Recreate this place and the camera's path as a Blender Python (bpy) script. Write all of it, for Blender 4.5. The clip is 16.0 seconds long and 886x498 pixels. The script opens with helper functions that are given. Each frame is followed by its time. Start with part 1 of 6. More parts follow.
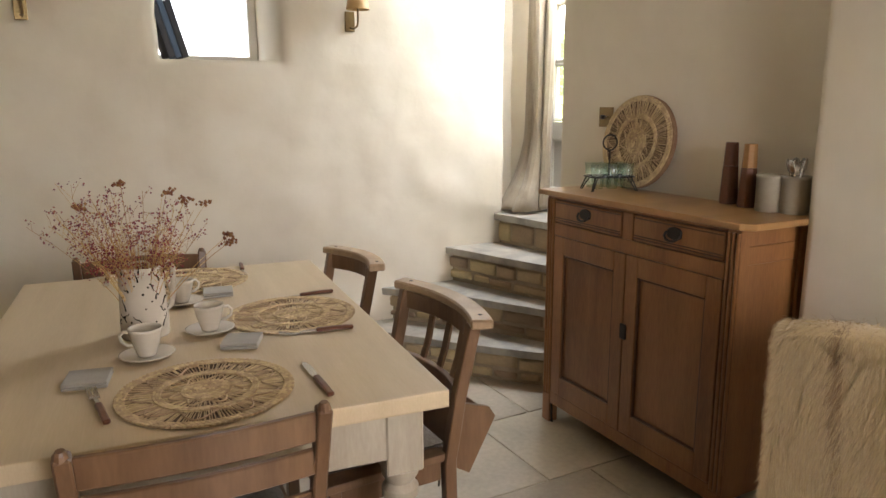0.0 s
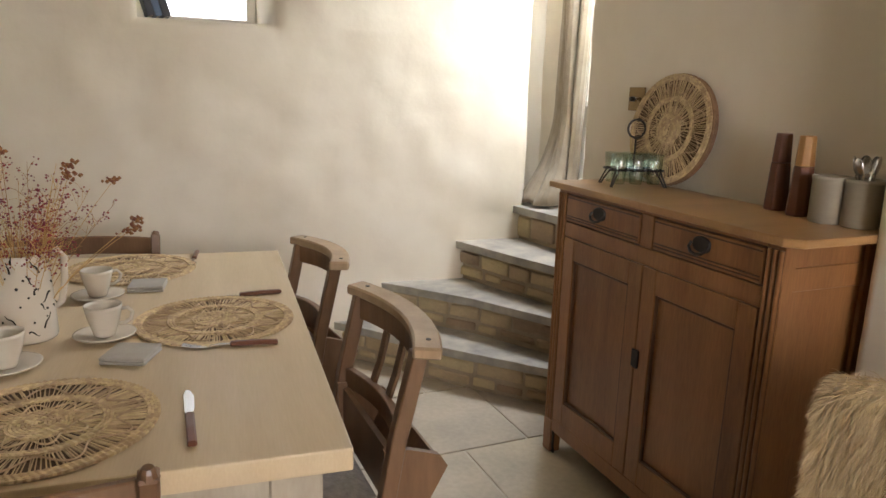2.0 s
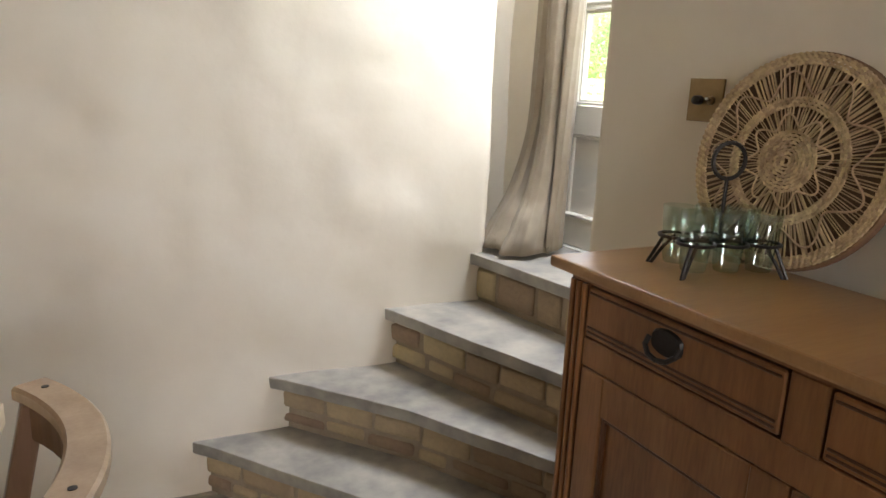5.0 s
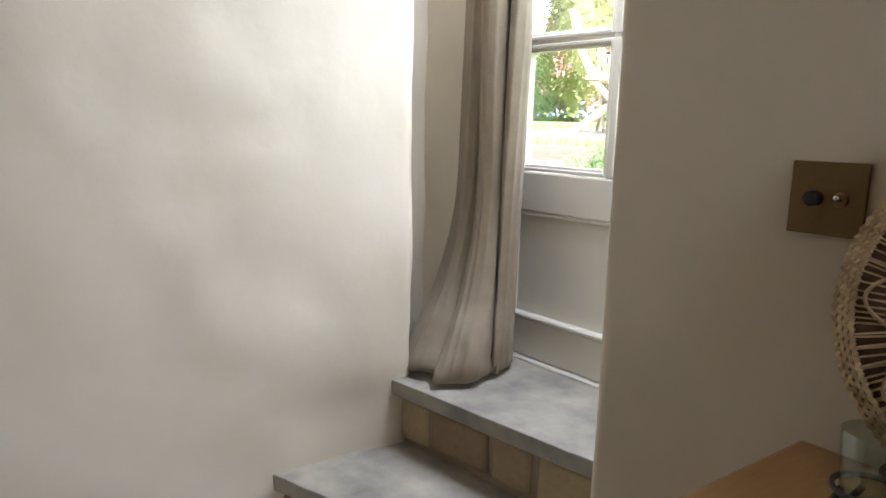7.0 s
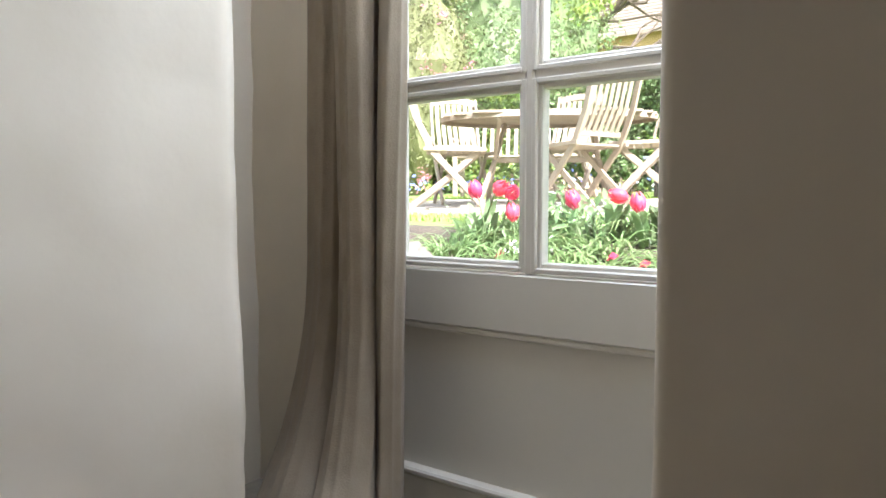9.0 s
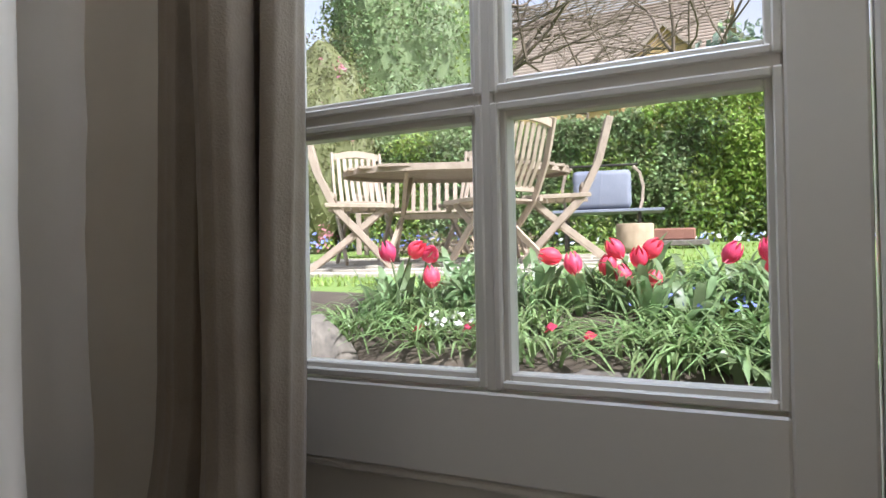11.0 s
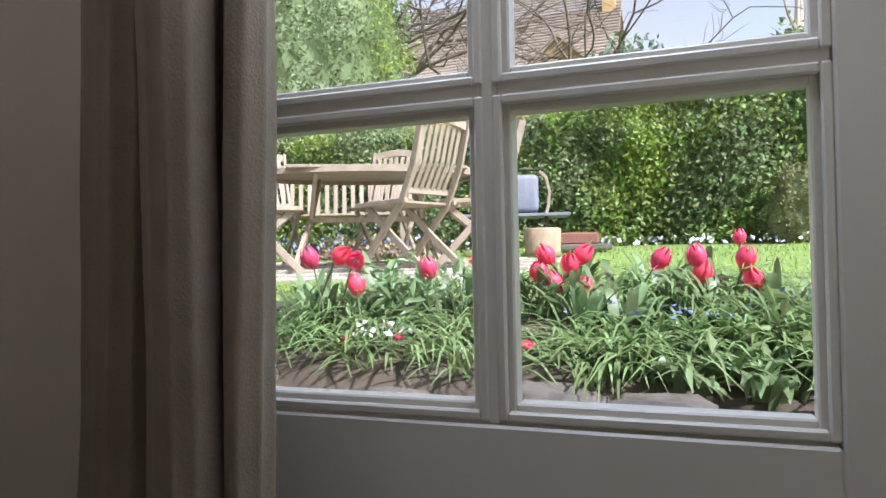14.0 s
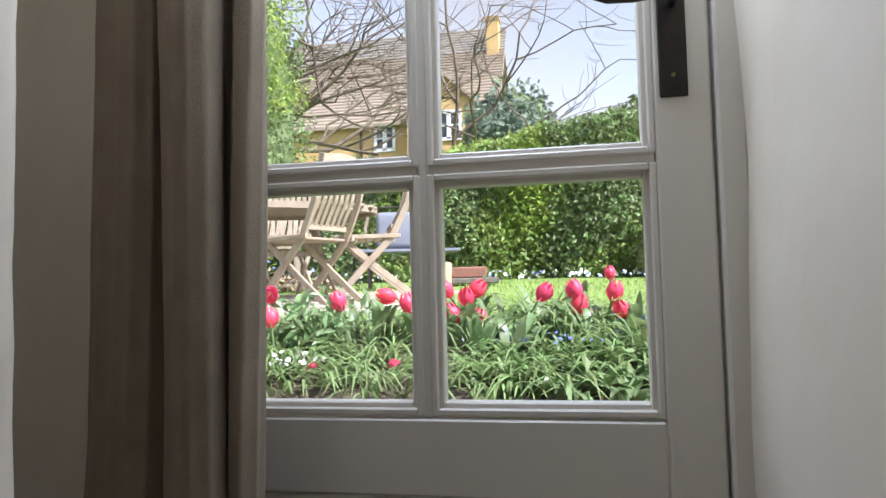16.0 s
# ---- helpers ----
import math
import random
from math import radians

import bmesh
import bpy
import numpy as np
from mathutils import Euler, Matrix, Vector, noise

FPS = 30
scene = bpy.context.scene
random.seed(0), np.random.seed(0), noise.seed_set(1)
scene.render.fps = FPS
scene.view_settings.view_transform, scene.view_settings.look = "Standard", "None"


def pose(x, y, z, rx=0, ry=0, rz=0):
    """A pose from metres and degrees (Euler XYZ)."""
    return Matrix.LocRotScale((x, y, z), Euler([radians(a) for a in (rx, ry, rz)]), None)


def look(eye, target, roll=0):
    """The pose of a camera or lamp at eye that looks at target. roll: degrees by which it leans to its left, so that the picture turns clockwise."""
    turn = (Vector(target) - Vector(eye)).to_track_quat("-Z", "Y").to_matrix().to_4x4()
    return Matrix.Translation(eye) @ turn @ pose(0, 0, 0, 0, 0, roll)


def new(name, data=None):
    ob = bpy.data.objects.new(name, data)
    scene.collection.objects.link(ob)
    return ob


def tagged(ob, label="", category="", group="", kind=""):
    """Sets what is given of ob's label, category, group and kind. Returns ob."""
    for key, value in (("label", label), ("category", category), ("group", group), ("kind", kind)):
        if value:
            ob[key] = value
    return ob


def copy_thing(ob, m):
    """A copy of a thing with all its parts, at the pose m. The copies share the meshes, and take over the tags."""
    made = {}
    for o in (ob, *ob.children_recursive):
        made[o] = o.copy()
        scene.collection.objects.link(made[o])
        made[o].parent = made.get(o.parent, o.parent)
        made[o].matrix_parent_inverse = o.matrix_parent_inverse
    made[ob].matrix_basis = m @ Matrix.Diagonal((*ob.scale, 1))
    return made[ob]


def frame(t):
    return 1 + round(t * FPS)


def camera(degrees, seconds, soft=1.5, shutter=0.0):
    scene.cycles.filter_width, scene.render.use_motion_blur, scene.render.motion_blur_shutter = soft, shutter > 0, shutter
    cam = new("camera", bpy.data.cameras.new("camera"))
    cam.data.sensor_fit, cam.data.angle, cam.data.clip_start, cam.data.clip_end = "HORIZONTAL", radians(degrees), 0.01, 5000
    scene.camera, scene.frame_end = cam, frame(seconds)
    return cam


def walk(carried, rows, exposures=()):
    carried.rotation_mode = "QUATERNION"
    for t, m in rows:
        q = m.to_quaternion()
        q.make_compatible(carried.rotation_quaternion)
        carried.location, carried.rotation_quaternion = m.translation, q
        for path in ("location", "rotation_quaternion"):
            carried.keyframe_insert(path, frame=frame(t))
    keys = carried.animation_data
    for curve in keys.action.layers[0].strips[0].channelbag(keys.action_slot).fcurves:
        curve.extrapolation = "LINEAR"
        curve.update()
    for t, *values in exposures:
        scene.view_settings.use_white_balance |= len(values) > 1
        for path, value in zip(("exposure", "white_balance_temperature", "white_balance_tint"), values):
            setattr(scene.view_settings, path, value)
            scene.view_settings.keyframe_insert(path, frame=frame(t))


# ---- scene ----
cam = camera(64.3, 16.0)
PATH = [
    (0, (0.233, 0.559, 1.397), (1.218, 2.251, 0.994), -0.3),
    (0.5, (0.294, 0.572, 1.389), (1.235, 2.293, 0.998), 0.2),
    (1, (0.407, 0.627, 1.367), (1.3, 2.372, 0.969), 0.7),
    (1.5, (0.527, 0.698, 1.369), (1.39, 2.454, 0.952), 1.2),
    (2, (0.653, 0.815, 1.354), (1.498, 2.572, 0.91), 1.7),
    (2.5, (0.776, 0.959, 1.351), (1.629, 2.708, 0.89), 2.0),
    (3, (0.852, 1.153, 1.347), (1.726, 2.891, 0.882), 2.1),
    (3.5, (0.927, 1.356, 1.35), (1.823, 3.082, 0.885), 2.1),
    (3.7, (0.971, 1.429, 1.344), (1.878, 3.151, 0.88), 2.1),
    (5.8, (1.43, 2.206, 1.36), (2.481, 3.848, 0.915), 2.2),
    (6, (1.464, 2.261, 1.367), (2.537, 3.892, 0.936), 1.9),
    (6.5, (1.534, 2.408, 1.377), (2.682, 3.998, 0.986), 1.9),
    (7, (1.591, 2.59, 1.408), (2.841, 4.112, 1.064), 1.6),
    (7.5, (1.653, 2.725, 1.42), (3.012, 4.16, 1.118), 1.1),
    (8, (1.765, 2.823, 1.387), (3.189, 4.212, 1.18), 0.6),
    (8.5, (1.859, 2.954, 1.407), (3.373, 4.251, 1.239), 0.4),
    (9, (1.943, 3.075, 1.416), (3.543, 4.269, 1.284), 0.0),
    (9.5, (2.014, 3.168, 1.426), (3.671, 4.283, 1.33), -0.7),
    (10, (2.118, 3.242, 1.434), (3.818, 4.294, 1.375), -1.6),
    (10.2, (2.154, 3.268, 1.437), (3.869, 4.297, 1.4), -1.6),
    (12.5, (2.352, 3.399, 1.462), (4.135, 4.304, 1.512), -0.9),
    (13, (2.357, 3.424, 1.46), (4.158, 4.293, 1.498), -1.1),
    (13.5, (2.347, 3.454, 1.458), (4.179, 4.254, 1.485), -1.1),
    (14, (2.317, 3.483, 1.462), (4.191, 4.181, 1.486), -1.2),
    (14.5, (2.274, 3.505, 1.465), (4.187, 4.09, 1.495), -1.2),
    (15, (2.221, 3.515, 1.463), (4.159, 4.006, 1.513), -1.4),
    (15.5, (2.151, 3.5, 1.467), (4.102, 3.929, 1.549), -1.4),
    (16, (2.053, 3.474, 1.469), (4.012, 3.863, 1.579), -1.4),
]
walk(cam, [(t, look(eye, target, roll)) for t, eye, target, roll in PATH],
     exposures=[(0.0, 3.85, 6400, 14), (3.5, 3.85, 6300, 14), (6.0, 3.4, 6000, 15), (7.0, 3.1, 5850, 15), (8.0, 2.75, 5800, 15), (9.0, 2.4, 5750, 15), (10.0, 1.75, 5700, 16), (12.3, 1.2, 5600, 19), (14.5, 1.3, 5600, 19), (16.0, 1.42, 5700, 18)])

# ---- world, sun and large lights ----
world = bpy.data.worlds.new("sky")
scene.world = world
world.use_nodes = True
wn = world.node_tree
sky = wn.nodes.new("ShaderNodeTexSky")
sky.sky_type = "NISHITA"
sky.sun_disc = False
sky.sun_elevation = radians(46)
sky.sun_rotation = radians(205)
sky.air_density, sky.dust_density = 1.2, 2.0
# thin bright cloud over the whole sky
grey = wn.nodes.new("ShaderNodeRGBToBW")
lift = wn.nodes.new("ShaderNodeMath")
lift.operation, lift.inputs[1].default_value = "MULTIPLY", 0.95
cloud = wn.nodes.new("ShaderNodeTexNoise")
cloud.inputs["Scale"].default_value, cloud.inputs["Detail"].default_value = 3.5, 8.0
where = wn.nodes.new("ShaderNodeTexCoord")
cover = wn.nodes.new("ShaderNodeMapRange")
cover.inputs[1].default_value, cover.inputs[2].default_value, cover.inputs[3].default_value = 0.36, 0.62, 0.6
over = wn.nodes.new("ShaderNodeMix")
over.data_type = "RGBA"
wn.links.new(where.outputs["Generated"], cloud.inputs["Vector"])
wn.links.new(cloud.outputs["Fac"], cover.inputs[0])
wn.links.new(sky.outputs[0], grey.inputs[0])
wn.links.new(grey.outputs[0], lift.inputs[0])
wn.links.new(cover.outputs[0], over.inputs["Factor"])
wn.links.new(sky.outputs[0], over.inputs["A"])
wn.links.new(lift.outputs[0], over.inputs["B"])
wn.links.new(over.outputs["Result"], wn.nodes["Background"].inputs[0])
wn.nodes["Background"].inputs[1].default_value = 0.15

sun = new("sun", bpy.data.lights.new("sun", "SUN"))
sun.data.energy, sun.data.angle, sun.data.color = 4.6, radians(4.0), (1.0, 0.95, 0.86)
sun.matrix_world = look((-5.8, -12.2, 14), (0, 0, 0))


def fill_lamp(name, eye, target, width, height, watts, colour):
    lamp = new(name, bpy.data.lights.new(name, "AREA"))
    lamp.data.shape, lamp.data.size, lamp.data.size_y = "RECTANGLE", width, height
    lamp.data.energy, lamp.data.color = watts, colour
    lamp.matrix_world = look(eye, target)
    return lamp


# unseen lamp added behind the walker to fill the room from the south
fill_lamp("south_window_light", (1.0, -1.72, 1.55), (1.0, 2.0, 1.2), 1.0, 1.2, 2.1, (0.97, 0.945, 0.91))
# lamp added inside the upper panes, out of view, boosting the door's daylight
fill_lamp("door_upper_panes_light", (2.99, 3.68, 2.33), (2.0, 3.45, 0.0), 0.54, 0.58, 4.0, (0.82, 0.91, 1.0))


# ---- materials ----
def material(name, colour, second=None, rough=0.6, scale=8.0, fine=60.0, bump=0.15, metal=0.0, stretch=(1, 1, 1), vary=0.0,
             spec=0.5, detail=6.0, coords="Object", mix=0.5, sheen=0.0, transmit=0.0, leafy=0.0, island=False):
    m = bpy.data.materials.new(name)
    m.use_nodes = True
    t, n = m.node_tree, m.node_tree.nodes
    b = n["Principled BSDF"]
    b.inputs["Roughness"].default_value = rough
    b.inputs["Metallic"].default_value = metal
    b.inputs["Specular IOR Level"].default_value = spec
    b.inputs["Sheen Weight"].default_value = sheen
    b.inputs["Transmission Weight"].default_value = transmit
    second = second or tuple(c * 0.8 for c in colour)
    co = n.new("ShaderNodeTexCoord")
    mp = n.new("ShaderNodeMapping")
    mp.inputs["Scale"].default_value = stretch
    t.links.new(co.outputs[coords], mp.inputs[0])
    big, small = n.new("ShaderNodeTexNoise"), n.new("ShaderNodeTexNoise")
    big.inputs["Scale"].default_value, big.inputs["Detail"].default_value = scale, detail
    small.inputs["Scale"].default_value, small.inputs["Detail"].default_value = fine, 4.0
    for tex in (big, small):
        t.links.new(mp.outputs[0], tex.inputs["Vector"])
    ramp = n.new("ShaderNodeValToRGB")
    ramp.color_ramp.elements[0].position, ramp.color_ramp.elements[1].position = mix - 0.22, mix + 0.22
    ramp.color_ramp.elements[0].color, ramp.color_ramp.elements[1].color = (*colour, 1), (*second, 1)
    blend = n.new("ShaderNodeMath")
    blend.operation = "MULTIPLY_ADD"
    blend.inputs[1].default_value = 0.3
    t.links.new(small.outputs["Fac"], blend.inputs[0])
    lower = n.new("ShaderNodeMath")
    lower.operation = "MULTIPLY"
    lower.inputs[1].default_value = 0.7
    t.links.new(big.outputs["Fac"], lower.inputs[0])
    t.links.new(lower.outputs[0], blend.inputs[2])
    t.links.new(blend.outputs[0], ramp.inputs[0])
    out = ramp.outputs[0]
    if vary:
        hsv = n.new("ShaderNodeHueSaturation")
        if island:
            geo = n.new("ShaderNodeNewGeometry")
            rnd = geo.outputs["Random Per Island"]
        else:
            info = n.new("ShaderNodeObjectInfo")
            rnd = info.outputs["Random"]
        rng = n.new("ShaderNodeMapRange")
        rng.inputs[3].default_value, rng.inputs[4].default_value = 1 - vary, 1 + vary
        t.links.new(rnd, rng.inputs[0])
        t.links.new(rng.outputs[0], hsv.inputs["Value"])
        hue = n.new("ShaderNodeMapRange")
        hue.inputs[3].default_value, hue.inputs[4].default_value = 0.5 - vary * 0.06, 0.5 + vary * 0.06
        t.links.new(rnd, hue.inputs[0])
        t.links.new(hue.outputs[0], hsv.inputs["Hue"])
        t.links.new(out, hsv.inputs["Color"])
        out = hsv.outputs[0]
    t.links.new(out, b.inputs["Base Color"])
    if leafy:
        thin, both = n.new("ShaderNodeBsdfTranslucent"), n.new("ShaderNodeMixShader")
        t.links.new(out, thin.inputs[0])
        both.inputs[0].default_value = leafy
        t.links.new(b.outputs[0], both.inputs[1])
        t.links.new(thin.outputs[0], both.inputs[2])
        t.links.new(both.outputs[0], n["Material Output"].inputs[0])
    if bump:
        bp = n.new("ShaderNodeBump")
        bp.inputs["Strength"].default_value, bp.inputs["Distance"].default_value = bump, 0.01
        t.links.new(blend.outputs[0], bp.inputs["Height"])
        t.links.new(bp.outputs[0], b.inputs["Normal"])
    return m


PLASTER = material("plaster", (0.80, 0.725, 0.60), (0.73, 0.645, 0.515), 0.72, 3.4, 11, 0.6, spec=0.3)
# brown for the unseen walls, chosen dark to lower the room's bounced light
DIM_WALL = material("dim_wall", (0.32, 0.25, 0.17), (0.25, 0.19, 0.125), 0.6, 3, 30, 0.1, stretch=(5, 5, 0.8))
CEILING = material("ceiling_paint", (0.78, 0.75, 0.68), (0.74, 0.70, 0.62), 0.8, 2, 40, 0.2)
FLAG = material("flagstone", (0.52, 0.44, 0.33), (0.30, 0.26, 0.20), 0.32, 4, 45, 0.25, vary=0.12)
GROUT = material("grout", (0.50, 0.45, 0.36), (0.42, 0.37, 0.30), 0.85, 8, 90, 0.3)
SLATE = material("slate_tread", (0.50, 0.45, 0.36), (0.17, 0.16, 0.15), 0.36, 6.5, 22, 0.5, mix=0.5)
STEP_BRICK = material("step_stone", (0.50, 0.37, 0.21), (0.36, 0.27, 0.17), 0.85, 9, 70, 0.9, vary=0.28)
MORTAR = material("mortar", (0.40, 0.32, 0.22), (0.31, 0.24, 0.16), 0.9, 10, 80, 0.9)
PAINT = material("door_paint", (0.74, 0.69, 0.60), (0.71, 0.66, 0.57), 0.35, 3, 60, 0.06)
LINEN = material("linen_curtain", (0.41, 0.335, 0.24), (0.34, 0.27, 0.19), 0.9, 20, 320, 0.45, sheen=0.1, leafy=0.2)
TABLE_WOOD = material("limed_pine", (0.62, 0.49, 0.32), (0.49, 0.37, 0.22), 0.42, 1.3, 30, 0.06, stretch=(9, 0.6, 3))
TABLE_PAINT = material("washed_pine", (0.46, 0.40, 0.31), (0.34, 0.28, 0.205), 0.55, 5, 40, 0.15, stretch=(3, 3, 0.8))
PINE = material("waxed_pine", (0.36, 0.165, 0.058), (0.14, 0.056, 0.019), 0.33, 1.5, 30, 0.06, stretch=(6, 6, 0.7))
# near-black pine: shadow lines of the sideboard's grooves and gaps, put into the colour
PINE_SHADE = material("shaded_pine", (0.11, 0.045, 0.016), (0.07, 0.028, 0.010), 0.4, 3, 30, 0.05, stretch=(6, 6, 0.7))
PINE_TOP = material("waxed_pine_top", (0.47, 0.27, 0.11), (0.30, 0.15, 0.055), 0.3, 1.5, 26, 0.06, stretch=(6, 0.7, 3))
OAK = material("dark_oak", (0.22, 0.12, 0.06), (0.115, 0.058, 0.027), 0.36, 3, 26, 0.1, stretch=(5, 5, 0.8))
WORN_OAK = material("worn_oak", (0.44, 0.31, 0.19), (0.28, 0.18, 0.10), 0.36, 3, 26, 0.1, stretch=(5, 5, 0.8))
IRON = material("black_iron", (0.028, 0.024, 0.021), (0.05, 0.041, 0.033), 0.42, 20, 120, 0.2, metal=0.6)
BRASS = material("aged_brass", (0.30, 0.21, 0.10), (0.22, 0.15, 0.07), 0.35, 12, 90, 0.05, metal=0.9)
STEEL = material("steel", (0.62, 0.60, 0.57), (0.52, 0.50, 0.47), 0.25, 10, 60, 0.02, metal=1.0)
RATTAN = material("seagrass", (0.36, 0.225, 0.11), (0.19, 0.105, 0.045), 0.75, 30, 160, 0.3, vary=0.25, island=True)
RATTAN_PALE = material("pale_seagrass", (0.66, 0.49, 0.285), (0.43, 0.30, 0.15), 0.75, 30, 160, 0.3, vary=0.2, island=True)
GLAZE = material("cream_glaze", (0.62, 0.555, 0.455), (0.57, 0.50, 0.40), 0.22, 6, 60, 0.03)
GLAZE_BLACK = material("black_glaze", (0.03, 0.028, 0.025), rough=0.25, bump=0)
STONEWARE = material("grey_stoneware", (0.37, 0.325, 0.25), (0.30, 0.26, 0.20), 0.4, 12, 80, 0.05)
COASTER = material("grey_stone_coaster", (0.40, 0.37, 0.32), (0.33, 0.30, 0.26), 0.7, 15, 90, 0.15)

CUSHION = material("grey_tweed", (0.22, 0.19, 0.15), (0.12, 0.10, 0.08), 0.95, 60, 200, 0.5, sheen=0.3)
FUR = material("sheepskin", (0.66, 0.51, 0.30), (0.48, 0.345, 0.18), 0.8, 6, 60, 0.2, sheen=0.4, vary=0.15, island=True)
WALNUT = material("walnut", (0.16, 0.055, 0.024), (0.10, 0.034, 0.016), 0.35, 3, 26, 0.05, stretch=(5, 5, 0.8))
HONEY = material("honey_wood", (0.42, 0.22, 0.07), (0.34, 0.16, 0.05), 0.35, 3, 26, 0.05, stretch=(5, 5, 0.8))
SHADE = material("gold_shade", (0.62, 0.40, 0.16), (0.55, 0.34, 0.13), 0.5, 12, 90, 0.1)
STEM = material("dried_stem", (0.56, 0.36, 0.16), (0.46, 0.27, 0.10), 0.9, 20, 90, 0.1, vary=0.25, island=True)
BERRY = material("dried_berry", (0.30, 0.035, 0.055), (0.20, 0.03, 0.04), 0.7, 20, 90, 0.1, vary=0.4, island=True)
RUST_FLOWER = material("rust_flower", (0.30, 0.115, 0.04), (0.20, 0.07, 0.02), 0.8, 20, 90, 0.1, vary=0.3, island=True)
BOOK_DARK = material("dark_book", (0.03, 0.035, 0.045), (0.02, 0.022, 0.03), 0.5, 10, 60, 0.05)
BOOK_BLUE = material("blue_book", (0.10, 0.16, 0.25), (0.07, 0.11, 0.18), 0.5, 10, 60, 0.05)
PAPER = material("paper", (0.7, 0.66, 0.56), rough=0.8, bump=0)
LAWN = material("lawn", (0.20, 0.28, 0.06), (0.13, 0.205, 0.04), 0.9, 3, 80, 0.6)
SOIL = material("soil", (0.11, 0.085, 0.06), (0.05, 0.036, 0.025), 0.95, 6, 60, 0.9)
GRAVEL = material("paving", (0.50, 0.45, 0.37), (0.40, 0.35, 0.28), 0.9, 5, 60, 0.4, vary=0.12)
ROCK = material("garden_stone", (0.19, 0.16, 0.13), (0.055, 0.047, 0.04), 0.9, 26, 90, 1.0, vary=0.2)
TEAK = material("weathered_teak", (0.38, 0.305, 0.225), (0.24, 0.185, 0.13), 0.75, 6, 40, 0.2, stretch=(4, 4, 1), vary=0.1)
LEAF = material("leaf", (0.19, 0.26, 0.08), (0.12, 0.18, 0.055), 0.45, 3, 30, 0.0, vary=0.45, island=True, leafy=0.42)
LEAF_DARK = material("dark_leaf", (0.27, 0.33, 0.14), (0.16, 0.21, 0.085), 0.55, 2, 30, 0.0, vary=0.6, island=True, leafy=0.42)
LEAF_BRIGHT = material("bright_leaf", (0.34, 0.42, 0.09), (0.25, 0.34, 0.06), 0.5, 3, 30, 0.0, vary=0.4, island=True, leafy=0.42)
BLADE = material("tulip_leaf", (0.29, 0.39, 0.19), (0.20, 0.31, 0.13), 0.4, 3, 30, 0.0, vary=0.4, island=True, leafy=0.42)
TULIP = material("tulip_petal", (0.85, 0.10, 0.19), (0.76, 0.06, 0.13), 0.45, 20, 80, 0.0, vary=0.15, leafy=0.3)
WHITE_PETAL = material("white_petal", (0.8, 0.8, 0.74), rough=0.6, bump=0)
BLUE_PETAL = material("blue_petal", (0.20, 0.24, 0.62), rough=0.6, bump=0)
PINK_PETAL = material("pink_petal", (0.70, 0.30, 0.34), rough=0.6, bump=0, vary=0.2, island=True, leafy=0.42)
BARK = material("bark", (0.16, 0.12, 0.085), (0.10, 0.075, 0.05), 0.9, 9, 60, 0.8)
COTSWOLD = material("honey_stone", (0.52, 0.36, 0.155), (0.42, 0.28, 0.115), 0.9, 3, 14, 0.4)
ROOF = material("stone_tiles", (0.36, 0.29, 0.22), (0.27, 0.22, 0.17), 0.9, 2, 20, 0.4)
WHITE = material("white_paint", (0.8, 0.8, 0.78), rough=0.5, bump=0)
DARK_PANE = material("dark_pane", (0.04, 0.045, 0.05), rough=0.1, bump=0)
TERRACOTTA = material("terracotta", (0.26, 0.115, 0.075), (0.17, 0.075, 0.05), 0.8, 10, 60, 0.2)
GREY_SCREEN = material("grey_mesh", (0.20, 0.21, 0.25), (0.15, 0.16, 0.20), 0.6, 10, 60, 0.1)
LOG = material("cut_log", (0.44, 0.34, 0.22), (0.22, 0.16, 0.095), 0.85, 14, 60, 0.4)


def clear_glass(name, tint, rough, gloss):
    """Thin clear glass: it lets light straight through and mirrors a little."""
    m = bpy.data.materials.new(name)
    m.use_nodes = True
    t, n = m.node_tree, m.node_tree.nodes
    n.remove(n["Principled BSDF"])
    see, shine, mix = n.new("ShaderNodeBsdfTransparent"), n.new("ShaderNodeBsdfGlossy"), n.new("ShaderNodeMixShader")
    see.inputs[0].default_value = (*tint, 1)
    shine.inputs["Roughness"].default_value = rough
    mix.inputs[0].default_value = gloss
    t.links.new(see.outputs[0], mix.inputs[1])
    t.links.new(shine.outputs[0], mix.inputs[2])
    t.links.new(mix.outputs[0], n["Material Output"].inputs[0])
    return m


GLASS = clear_glass("window_glass", (0.97, 0.98, 0.98), 0.0, 0.05)
GREEN_GLASS = clear_glass("green_glass", (0.80, 0.89, 0.84), 0.03, 0.17)


# ---- mesh helpers ----
def part(name, bm, mat, parent=None, label=""):
    """One mesh object from a bmesh, under a thing or a part."""
    me = bpy.data.meshes.new(name)
    bm.to_mesh(me)
    bm.free()
    mats = mat if isinstance(mat, (list, tuple)) else [mat]
    for one in mats:
        me.materials.append(one)
    ob = new(name, me)
    if parent is not None:
        ob.parent = parent
    if label:
        ob["label"] = label
    return ob


def thing(name, m, label, category, group="", kind=""):
    ob = new(name)
    ob.empty_display_size = 0.05
    ob.matrix_world = m
    return tagged(ob, label, category, group, kind)


def smooth(ob):
    for p in ob.data.polygons:
        p.use_smooth = True
    return ob


